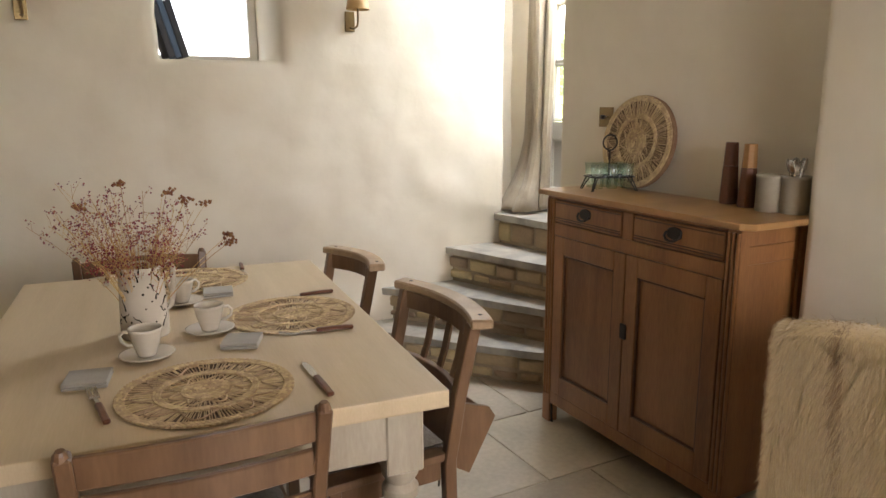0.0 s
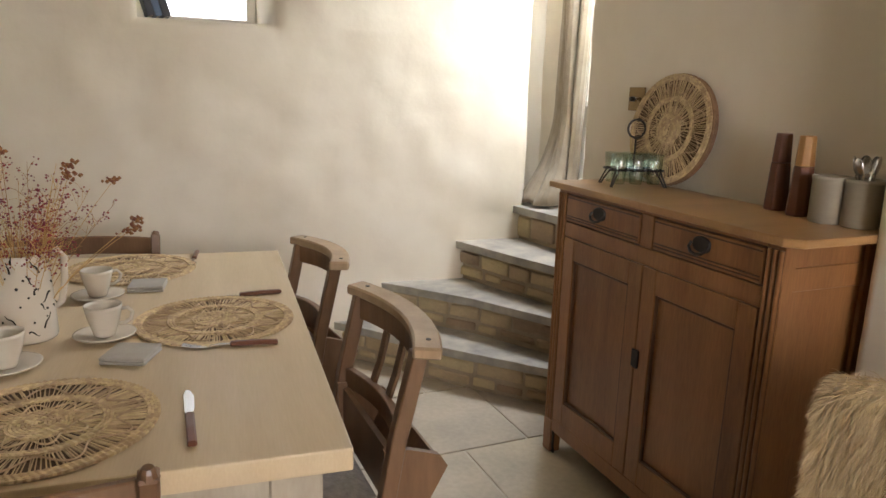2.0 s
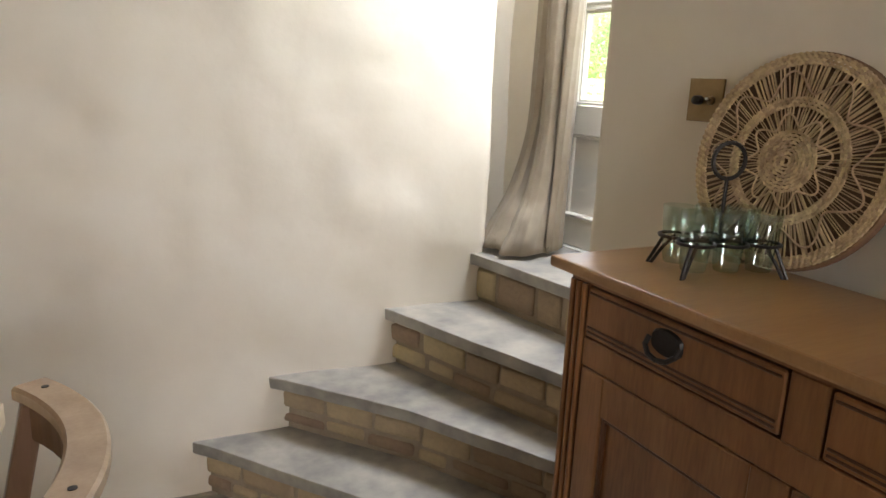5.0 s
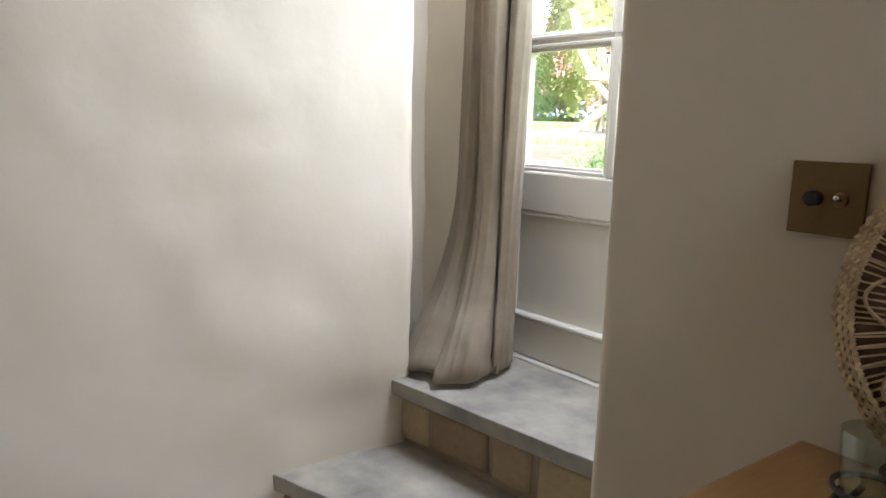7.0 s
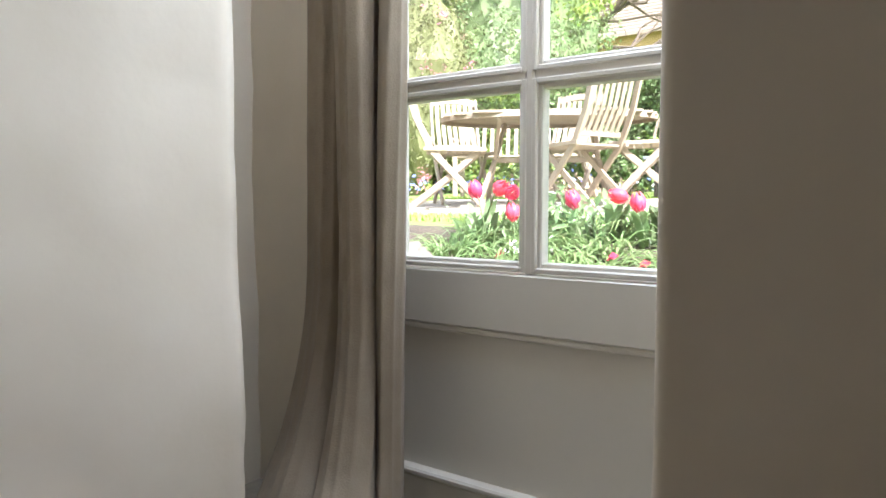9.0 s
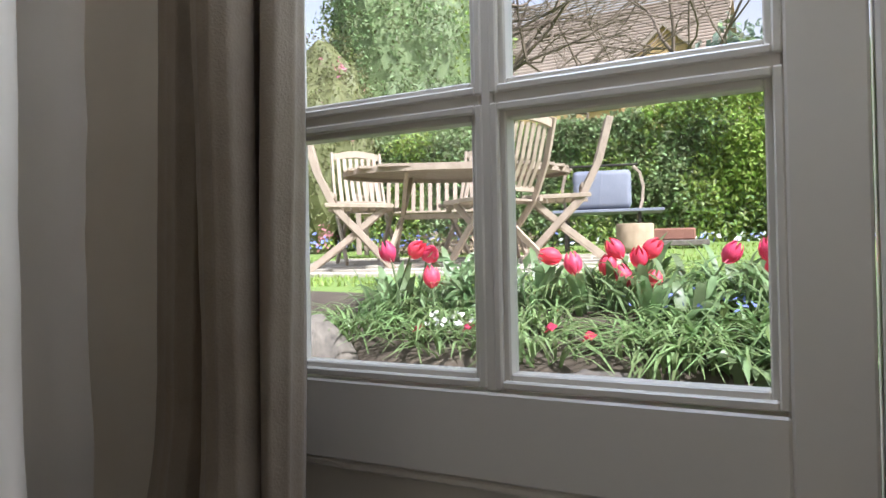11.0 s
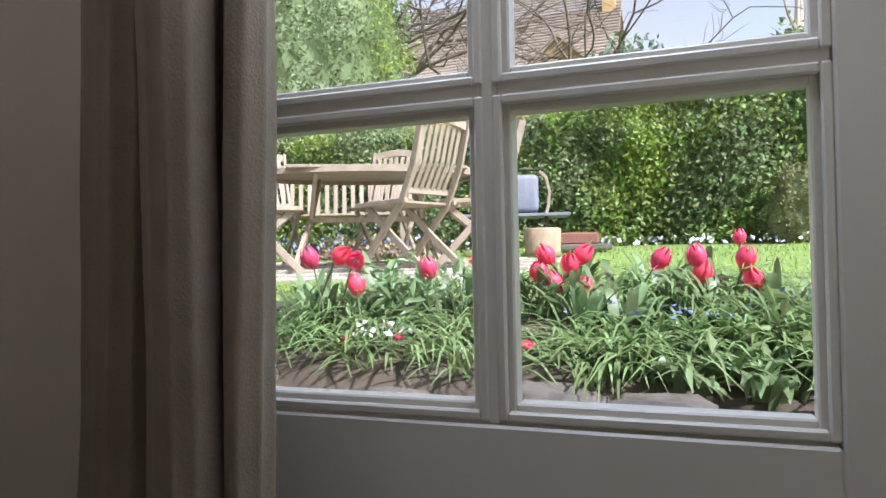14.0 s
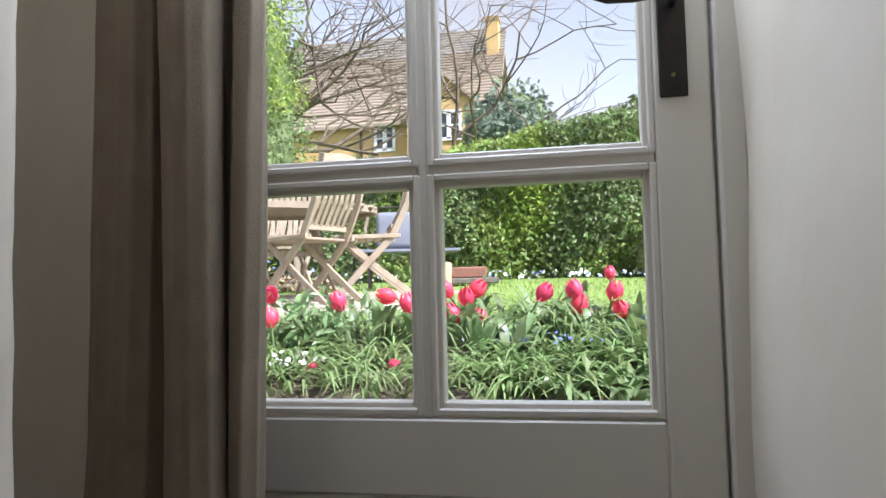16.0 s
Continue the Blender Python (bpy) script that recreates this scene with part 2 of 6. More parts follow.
def box(bm, x0, x1, y0, y1, z0, z1, bevel=0.0, m=None, segments=1):
    vs = [bm.verts.new(v) for v in ((x0, y0, z0), (x1, y0, z0), (x1, y1, z0), (x0, y1, z0), (x0, y0, z1), (x1, y0, z1), (x1, y1, z1), (x0, y1, z1))]
    fs = [bm.faces.new([vs[i] for i in q]) for q in ((3, 2, 1, 0), (4, 5, 6, 7), (0, 1, 5, 4), (1, 2, 6, 5), (2, 3, 7, 6), (3, 0, 4, 7))]
    out = vs
    if bevel:
        es = list({e for f in fs for e in f.edges})
        r = bmesh.ops.bevel(bm, geom=es, offset=bevel, segments=segments, affect="EDGES", profile=0.6)
        out = list({v for f in r["faces"] for v in f.verts} | {v for v in vs if v.is_valid})
    if m is not None:
        bmesh.ops.transform(bm, matrix=m, verts=out)
    return bm


def boxes(*rows, bevel=0.0):
    bm = bmesh.new()
    for row in rows:
        box(bm, *row, bevel=bevel)
    return bm


def lathe(profile, n=24, bm=None, centre=(0, 0), cap=True):
    """A turned solid from (radius, z) rows."""
    bm = bm or bmesh.new()
    rings = [[bm.verts.new((centre[0] + r * math.cos(2 * math.pi * k / n), centre[1] + r * math.sin(2 * math.pi * k / n), z)) for k in range(n)] for r, z in profile]
    for a, b in zip(rings, rings[1:]):
        for k in range(n):
            bm.faces.new((a[k], a[(k + 1) % n], b[(k + 1) % n], b[k]))
    if cap:
        bm.faces.new(rings[0][::-1])
        bm.faces.new(rings[-1])
    return bm


def tube(points, radius, n=8, bm=None, taper=None, flat=1.0):
    """A rod along points; taper gives the end radius."""
    bm = bm or bmesh.new()
    pts = [Vector(p) for p in points]
    rings = []
    side = None
    for i, p in enumerate(pts):
        d = (pts[min(i + 1, len(pts) - 1)] - pts[max(i - 1, 0)]).normalized()
        if side is None:
            side = d.orthogonal().normalized()
        side = (side - d * side.dot(d)).normalized()
        up = d.cross(side)
        r = radius if taper is None else radius + (taper - radius) * i / max(1, len(pts) - 1)
        rings.append([bm.verts.new(p + (side * math.cos(2 * math.pi * k / n) + up * math.sin(2 * math.pi * k / n) * flat) * r) for k in range(n)])
    for a, b in zip(rings, rings[1:]):
        for k in range(n):
            bm.faces.new((a[k], a[(k + 1) % n], b[(k + 1) % n], b[k]))
    bm.faces.new(rings[0][::-1])
    bm.faces.new(rings[-1])
    return bm


def prism(bm, outline, z0, z1, bevel=0.0):
    """A solid with a plan outline."""
    lo = [bm.verts.new((x, y, z0)) for x, y in outline]
    hi = [bm.verts.new((x, y, z1)) for x, y in outline]
    fs = [bm.faces.new(lo[::-1]), bm.faces.new(hi)]
    for i in range(len(lo)):
        j = (i + 1) % len(lo)
        fs.append(bm.faces.new((lo[i], lo[j], hi[j], hi[i])))
    bmesh.ops.recalc_face_normals(bm, faces=fs)
    if bevel:
        bmesh.ops.bevel(bm, geom=list({e for f in fs for e in f.edges}), offset=bevel, segments=2, affect="EDGES", profile=0.6)
    return bm


def solid(points, width, depth, across, bevel=0.0, bm=None):
    """A bar of rectangular section along points: width along 'across', depth square to it."""
    bm = bm or bmesh.new()
    pts = [Vector(p) for p in points]
    a = Vector(across).normalized()
    rings = []
    for i, p in enumerate(pts):
        d = (pts[min(i + 1, len(pts) - 1)] - pts[max(i - 1, 0)]).normalized()
        s = (a - d * a.dot(d)).normalized()
        u = d.cross(s)
        rings.append([bm.verts.new(p + s * (sx * width / 2) + u * (sy * depth / 2)) for sx, sy in ((-1, -1), (1, -1), (1, 1), (-1, 1))])
    fs = []
    for r, q in zip(rings, rings[1:]):
        for k in range(4):
            fs.append(bm.faces.new((r[k], r[(k + 1) % 4], q[(k + 1) % 4], q[k])))
    fs += [bm.faces.new(rings[0][::-1]), bm.faces.new(rings[-1])]
    bmesh.ops.recalc_face_normals(bm, faces=fs)
    if bevel:
        bmesh.ops.bevel(bm, geom=list({e for f in fs for e in f.edges}), offset=bevel, segments=1, affect="EDGES")
    return bm


def sheet(name, us, vs, place, hole, mat, kind="structure", label="", category=""):
    """A thick wall on a grid: place(u, v, back) gives a point of the front or the back; hole(u, v) cells stay open."""
    verts, faces, at = [], [], {}

    def vert(i, j, back):
        key = (i, j, back)
        if key not in at:
            at[key] = len(verts)
            verts.append(tuple(place(us[i], vs[j], back)))
        return at[key]

    def solid_cell(i, j):
        return 0 <= i < len(us) - 1 and 0 <= j < len(vs) - 1 and not hole((us[i] + us[i + 1]) / 2, (vs[j] + vs[j + 1]) / 2)

    for i in range(len(us) - 1):
        for j in range(len(vs) - 1):
            if not solid_cell(i, j):
                continue
            q = ((i, j), (i + 1, j), (i + 1, j + 1), (i, j + 1))
            faces.append([vert(a, b, 0) for a, b in q])
            faces.append([vert(a, b, 1) for a, b in q[::-1]])
            for k, (di, dj) in enumerate(((0, -1), (1, 0), (0, 1), (-1, 0))):
                if not solid_cell(i + di, j + dj):
                    (a, b), (c, d) = q[k], q[(k + 1) % 4]
                    faces.append([vert(a, b, 0), vert(a, b, 1), vert(c, d, 1), vert(c, d, 0)])
    me = bpy.data.meshes.new(name)
    me.from_pydata(verts, [], faces)
    me.materials.append(mat)
    ob = new(name, me)
    bm = bmesh.new()
    bm.from_mesh(me)
    bmesh.ops.recalc_face_normals(bm, faces=bm.faces)
    bm.to_mesh(me)
    bm.free()
    smooth(ob)
    me.set_sharp_from_angle(angle=radians(50))
    return tagged(ob, label, category, "", kind)


def steps_between(a, b, step):
    n = max(1, round(abs(b - a) / step))
    return [a + (b - a) * k / n for k in range(n)]


def lumps(x, z, seed):
    """Uneven hand-laid plaster, in metres."""
    p = Vector((x * 1.3, z * 1.5, seed))
    crease = 0.010 * abs(noise.noise(p * 1.9 + Vector((3.7, 0, 1)))) + 0.006 * abs(noise.noise(p * 4.3))
    return crease + 0.022 * noise.noise(p) + 0.011 * noise.noise(p * 2.7) + 0.006 * noise.noise(p * 6.0)


# ---- the room: floor, walls, ceiling ----
TOP = 2.95


def north_line(x):
    """Plan of the wall's face: straight, then round a soft corner into the recess behind the curtain."""
    base = 4.235 - 0.083 * min(x, 2.634)
    s = max(0.0, x - 2.634)
    turn = s * s / 0.06
    return base + 0.40 * math.tanh(turn / 0.40)


WX0, WX1, WZ0, WZ1 = 0.812, 1.372, 1.612, 2.15


def north_place(u, v, back):
    y = north_line(u)
    if back:
        return (u, 4.72, v)
    d = lumps(u, v, 3.0)
    if u < 2.7:
        edge = max(WX0 - u, u - WX1, WZ0 - v, v - WZ1)
        if edge < 0.03:
            d += 0.025 * (1 - max(edge, 0) / 0.03) ** 2
    return (u, y + d, v)


us = steps_between(-2.7, -0.3, 0.12) + steps_between(-0.3, WX0 - 0.03, 0.04) + [WX0 - 0.03, WX0 - 0.015, WX0] + steps_between(WX0, WX1, 0.07)[1:] + [WX1, WX1 + 0.015] + steps_between(WX1 + 0.03, 2.60, 0.035) + steps_between(2.60, 2.64, 0.01) + steps_between(2.64, 2.80, 0.005) + [2.80, 2.9, 3.0, 3.12]
vs = steps_between(-0.1, WZ0 - 0.03, 0.04) + [WZ0 - 0.03, WZ0 - 0.015, WZ0] + steps_between(WZ0, WZ1, 0.07)[1:] + [WZ1, WZ1 + 0.015] + steps_between(WZ1 + 0.03, TOP, 0.07) + [TOP]
sheet("wall_north", us, vs, north_place, lambda u, v: WX0 < u < WX1 and WZ0 < v < WZ1, PLASTER, label="thick uneven white plastered wall with a deep window", category="wall")

EDGE_Y, FACE_X, PIER_Y, PIER_X = 3.272, 2.47, 1.90, 2.31


def east_place(u, v, back):
    """u runs along the face from south to north, then round the corner into the door's reveal."""
    d = lumps(u, v, 9.0) * 0.8
    if back:
        return (3.10, min(u, EDGE_Y + 0.002), v)
    if u <= EDGE_Y - 0.025:
        s = min(1, max(0, (PIER_Y - u + 0.05) / 0.10))
        s = s * s * (3 - 2 * s)
        return (FACE_X - (FACE_X - PIER_X) * s + d, u, v)
    w = u - (EDGE_Y - 0.025)
    if w <= 0.04:
        a = w / 0.04 * math.pi / 2
        return (FACE_X + 0.025 * (1 - math.cos(a)) + d, EDGE_Y - 0.025 + 0.025 * math.sin(a) + 0.4 * d, v)
    return (FACE_X + 0.025 + (w - 0.04), EDGE_Y + 0.5 * d, v)


us = steps_between(-1.75, PIER_Y - 0.06, 0.12) + steps_between(PIER_Y - 0.06, PIER_Y + 0.06, 0.012) + steps_between(PIER_Y + 0.06, EDGE_Y - 0.025, 0.07)
us += steps_between(EDGE_Y - 0.025, EDGE_Y + 0.015, 0.008) + steps_between(EDGE_Y + 0.015, EDGE_Y + 0.585, 0.05) + [EDGE_Y + 0.585]
vs = steps_between(-0.1, TOP, 0.07) + [TOP]
sheet("wall_east", us, vs, east_place, lambda u, v: False, PLASTER, label="thick cream plastered wall with a rounded door reveal", category="wall")

tagged(part("wall_recess", boxes((3.005, 3.10, 4.152, 4.60, -0.1, 2.78)), PLASTER), "plastered return wall beside the garden door frame", "wall", "", "structure")
# lintel over the door; unseen dark walls added behind the walker, one with an opening
tagged(part("wall_lintel", boxes((2.50, 3.10, 3.2, 4.72, 2.78, TOP)), PLASTER), "plastered lintel over the garden door", "wall", "", "structure")
SX0, SX1, SZ0, SZ1 = 0.45, 1.55, 0.9, 2.2
us = [-2.7, SX0, SX1, 3.1]
vs = [-0.1, SZ0, SZ1, TOP]
sheet("wall_south", us, vs, lambda u, v, b: (u, -1.95 if b else -1.6, v), lambda u, v: SX0 < u < SX1 and SZ0 < v < SZ1, DIM_WALL, label="unseen plain wall, darkened to cut bounced light, with an added opening", category="wall")
us = [-1.95, 1.2, 2.6, 4.72]
sheet("wall_west", us, vs, lambda u, v, b: (-2.85 if b else -2.5, u, v), lambda u, v: False, DIM_WALL, label="unseen plain wall, darkened to cut bounced light", category="wall")
tagged(part("ceiling", boxes((-2.85, 3.12, -1.95, 4.75, TOP, TOP + 0.25)), CEILING), "plain off-white painted ceiling", "ceiling", "", "structure")
FLOOR = tagged(part("floor", boxes((-2.85, 3.1, -1.95, 4.7, -0.25, -0.006)), GROUT), "pale grout bed of a flagstone floor", "floor", "", "structure")

# ---- stone steps up to the door ----
NOSE = [
    (0.187, [(1.62, 4.13), (1.725, 3.985), (2.027, 3.541), (2.312, 3.185), (2.50, 2.97)]),
    (0.374, [(1.86, 4.12), (1.928, 4.04), (2.19, 3.685), (2.389, 3.293), (2.50, 3.08)]),
    (0.576, [(2.25, 4.12), (2.283, 4.05), (2.38, 3.70), (2.494, 3.312), (2.56, 3.10)]),
    (0.755, [(2.59, 4.12), (2.605, 4.0), (2.65, 3.577), (2.69, 3.26), (2.70, 3.10)]),
]
STAIR = thing("stone_steps", pose(0, 0, 0), "four winding steps of slate treads on stone risers", "steps", "", "structure")


def along(line, step):
    """Points and directions at even steps along a plan line."""
    out = []
    for (ax, ay), (bx, by) in zip(line, line[1:]):
        n = max(1, round(math.hypot(bx - ax, by - ay) / step))
        for k in range(n):
            f = k / n
            out.append((ax + (bx - ax) * f, ay + (by - ay) * f))
    return out + [line[-1]]


def inset(line, d):
    out = []
    for i, (x, y) in enumerate(line):
        ax, ay = line[max(0, i - 1)]
        bx, by = line[min(len(line) - 1, i + 1)]
        n = math.hypot(bx - ax, by - ay)
        out.append((x - (by - ay) / n * d, y + (bx - ax) / n * d))
    return out


rng = random.Random(4)
low = 0.0
for height, line in NOSE:
    fine = along(line, 0.05)
    worn = [(x + 0.004 * noise.noise(Vector((x * 14, y * 14, height * 9))), y + 0.004 * noise.noise(Vector((x * 14, y * 14, 5)))) for x, y in fine]
    bm = bmesh.new()
    prism(bm, worn + [(3.02, line[-1][1]), (3.02, 4.16 if height < 0.7 else 4.45), (2.80, 4.16 if height < 0.7 else 4.45)], height - 0.04, height, 0.004)
    part("tread", bm, SLATE, STAIR, "worn grey slate tread")
    bm = bmesh.new()
    back = inset(line, 0.039)
    prism(bm, back + [(3.0, back[-1][1]), (3.0, 4.18)], -0.05, height - 0.04)
    part("riser_core", bm, MORTAR, STAIR, "lime mortar")
    face = along(inset(line, 0.034), 0.01)
    rows = 2 if height != 0.755 else 1
    z0, z1 = low + 0.012, height - 0.048
    for r in range(rows):
        za, zb = z0 + (z1 - z0) * (r / rows if rows == 1 else (0, 0.42)[r]), z0 + (z1 - z0) * (1 if r == rows - 1 else 0.40)
        k = rng.randint(0, 5)
        while k < len(face) - 8:
            n = rng.randint(10, 24)
            e = min(k + n, len(face) - 1)
            (ax, ay), (bx, by) = face[k], face[e]
            ang = math.degrees(math.atan2(by - ay, bx - ax))
            length = math.hypot(bx - ax, by - ay)
            bm = bmesh.new()
            box(bm, 0, length, -0.002 - 0.005 * rng.random(), 0.04, 0.012 * rng.random(), zb - za - 0.012 * rng.random(), 0.012, segments=2)
            for v in bm.verts:
                v.co += Vector((noise.noise(v.co * 20 + Vector((k, 0, low))), noise.noise(v.co * 20 + Vector((0, k, 3))), noise.noise(v.co * 20 + Vector((5, 0, k))))) * 0.006
            b = part("stone", bm, STEP_BRICK, STAIR)
            b.matrix_world = pose(ax, ay, za, 0, 0, ang)
            smooth(b)
            k = e + rng.randint(1, 2)
    low = height

# ---- the garden door ----
DX = 3.015
Y0, Y1 = 3.302, 4.085
PANES_Y = [(3.390, 3.671), (3.713, 3.988)]
PANES_Z = [(1.308, 1.613), (1.657, 1.962), (2.006, 2.311), (2.355, 2.62)]
DOOR = thing("door_1", pose(0, 0, 0), "cream painted half-glazed garden door, shut, in a deep plastered reveal", "door", "", "structure")
part("stile", boxes((DX, DX + 0.045, Y0, 3.374, 0.765, 2.72), bevel=0.003), PAINT, DOOR)
part("stile", boxes((DX, DX + 0.045, 4.004, Y1, 0.765, 2.72), bevel=0.003), PAINT, DOOR)
part("mid_rail", boxes((DX, DX + 0.045, 3.374, 4.004, 1.182, 1.288), bevel=0.003), PAINT, DOOR)
part("top_rail", boxes((DX, DX + 0.045, 3.374, 4.004, 2.636, 2.72), bevel=0.003), PAINT, DOOR)
part("bottom_rail", boxes((DX - 0.006, DX + 0.045, 3.374, 4.004, 0.765, 0.875), (DX - 0.014, DX + 0.04, 3.372, 4.006, 0.877, 0.890), bevel=0.004), PAINT, DOOR)
part("panel", boxes((DX + 0.012, DX + 0.035, 3.374, 4.004, 0.885, 1.182)), PAINT, DOOR)
part("panel_moulding", boxes((DX + 0.002, DX + 0.02, 3.374, 4.004, 1.170, 1.1815), (DX + 0.002, DX + 0.02, 3.3745, 3.386, 0.885, 1.170), (DX + 0.002, DX + 0.02, 3.992, 4.0035, 0.885, 1.170), bevel=0.003), PAINT, DOOR)
part("glazing_bar", boxes((DX + 0.004, DX + 0.04, 3.684, 3.700, 1.288, 2.636), bevel=0.003), PAINT, DOOR)
for (_, za), (zb, _) in zip(PANES_Z, PANES_Z[1:]):
    for ya, yb in ((3.374, 3.684), (3.700, 4.004)):
        part("glazing_bar", boxes((DX + 0.006, DX + 0.04, ya, yb, za + 0.013, zb - 0.013), bevel=0.003), PAINT, DOOR)
for ya, yb in PANES_Y:
    for za, zb in PANES_Z:
        bm = bmesh.new()
        for d, w in ((0.010, 0.016), (0.018, 0.008)):
            a, b, c, e = ya - w, yb + w, za - w, zb + w
            for row in ((a, a + 0.010, c, e), (b - 0.010, b, c, e), (a + 0.010, b - 0.010, c, c + 0.010), (a + 0.010, b - 0.010, e - 0.010, e)):
                box(bm, DX + d - 0.008, DX + 0.036, *row, bevel=0.002)
        pane = part("pane", boxes((DX + 0.022, DX + 0.026, ya - 0.004, yb + 0.004, za - 0.004, zb + 0.004)), GLASS, DOOR, "clear glass pane")
        pane.visible_shadow = False
        part("bead", bm, PAINT, pane)
part("weather_bar", boxes((DX - 0.02, DX + 0.085, 3.30, 4.09, 0.70, 0.764), bevel=0.004), PAINT, DOOR)
FRAME = thing("door_frame", pose(0, 0, 0), "cream painted timber frame round the garden door", "door frame", "", "structure")
part("jamb", boxes((DX - 0.012, DX + 0.08, 3.262, 3.298, 0.755, 2.78), bevel=0.004), PAINT, FRAME)
part("jamb", boxes((DX - 0.012, DX + 0.08, 4.089, 4.15, 0.755, 2.78), bevel=0.004), PAINT, FRAME)
part("head", boxes((DX - 0.012, DX + 0.08, 3.298, 4.089, 2.724, 2.78), bevel=0.004), PAINT, FRAME)
bm = boxes((DX - 0.004, DX, 3.331, 3.367, 1.713, 1.875), bevel=0.0015)
LATCH = part("lock_plate", bm, IRON, DOOR, "black iron lever lock plate")
part("lever", tube([(DX - 0.004, 3.349, 1.838), (DX - 0.04, 3.349, 1.838), (DX - 0.045, 3.36, 1.838), (DX - 0.045, 3.40, 1.834), (DX - 0.043, 3.432, 1.836), (DX - 0.042, 3.447, 1.842)], 0.007, 10, taper=0.005), IRON, LATCH)
part("keyhole", tube([(DX - 0.0045, 3.349, 1.742), (DX - 0.0055, 3.349, 1.742)], 0.003, 8), BRASS, LATCH)

# ---- curtain ----
def curtain():
    """A long linen curtain in deep folds, its hem gathered in a heap on the top step."""
    line = [(2.95, 4.17), (2.922, 4.14), (2.897, 4.092), (2.874, 4.058), (2.878, 4.030), (2.902, 4.012), (2.866, 4.000), (2.838, 3.977), (2.831, 3.950),
            (2.843, 3.926), (2.878, 3.922), (2.918, 3.936), (2.908, 3.912), (2.884, 3.906), (2.871, 3.893), (2.885, 3.879), (2.912, 3.884), (2.938, 3.915)]
    plan = []
    for k in range(len(line) - 1):
        p0, p1, p2, p3 = (Vector(line[min(max(n, 0), len(line) - 1)]) for n in (k - 1, k, k + 1, k + 2))
        for f in np.linspace(0, 1, 9)[:-1]:
            plan.append(0.5 * (2 * p1 + (p2 - p0) * f + (2 * p0 - 5 * p1 + 4 * p2 - p3) * f * f + (3 * p1 - p0 - 3 * p2 + p3) * f ** 3))
    plan.append(Vector(line[-1]))
    nu, nz = len(plan) - 1, 90
    bm = bmesh.new()
    grid = []
    for j in range(nz + 1):
        f = j / nz
        z = 0.775 + (2.72 - 0.775) * f
        spread = min(1.0, max(0.0, (1.30 - z) / 0.53)) ** 2.0
        row = []
        for i in range(nu + 1):
            s = i / nu
            x, y = plan[i]
            # folds drift a little on the way down, and the hem is swept towards the room
            across = (plan[min(i + 2, nu)] - plan[max(i - 2, 0)]).normalized()
            wave = math.sin(62 * s + 1.1 * z + 1.3 * math.sin(2.2 * z))
            pleat = 0.004 * (1 - abs(wave)) ** 1.4 + 0.004 * math.sin(27 * s - 0.9 * z)
            x += 0.006 * math.sin(3 * z + 9 * s) + pleat * across.y
            y += 0.006 * math.sin(2.3 * z + 7 * s) - pleat * across.x
            sweep = spread * (1 - s) ** 0.8
            x -= 0.225 * sweep + 0.02 * spread * math.sin(6 * s)
            y -= 0.035 * spread * math.sin(math.pi * s) + 0.03 * sweep
            # the cloth sags into a soft heap over the last hand's breadth
            loose = min(1, (1 - s) * 2.2)
            n = Vector((x * 9, y * 9, z * 8))
            low = min(1.0, max(0.0, (0.95 - z) / 0.19))
            sag = math.sin(math.pi * min(1, low * 1.05)) * 0.030 + low ** 3 * 0.034
            wrinkle = low * (0.020 * math.sin(52 * z + 14 * s + 5 * noise.noise(n)) + 0.034 * noise.noise(n * 1.5))
            x -= loose * (0.75 * sag + 0.7 * wrinkle) - 0.0015 * noise.noise(n * 2)
            y -= loose * (0.65 * sag + 0.7 * wrinkle)
            zz = z + loose * low * 0.012 * noise.noise(n * 1.2 + Vector((0, 9, 0)))
            row.append(bm.verts.new((x, y, max(zz, 0.759))))
        grid.append(row)
    for a, b in zip(grid, grid[1:]):
        for i in range(nu):
            bm.faces.new((a[i], a[i + 1], b[i + 1], b[i]))
    bmesh.ops.recalc_face_normals(bm, faces=bm.faces)
    ob = smooth(part("curtain", bm, LINEN))
    thick = ob.modifiers.new("thickness", "SOLIDIFY")
    thick.thickness = 0.004
    return tagged(ob, "long stone-coloured linen curtain drawn aside, hem heaped on the step", "curtain")


curtain()


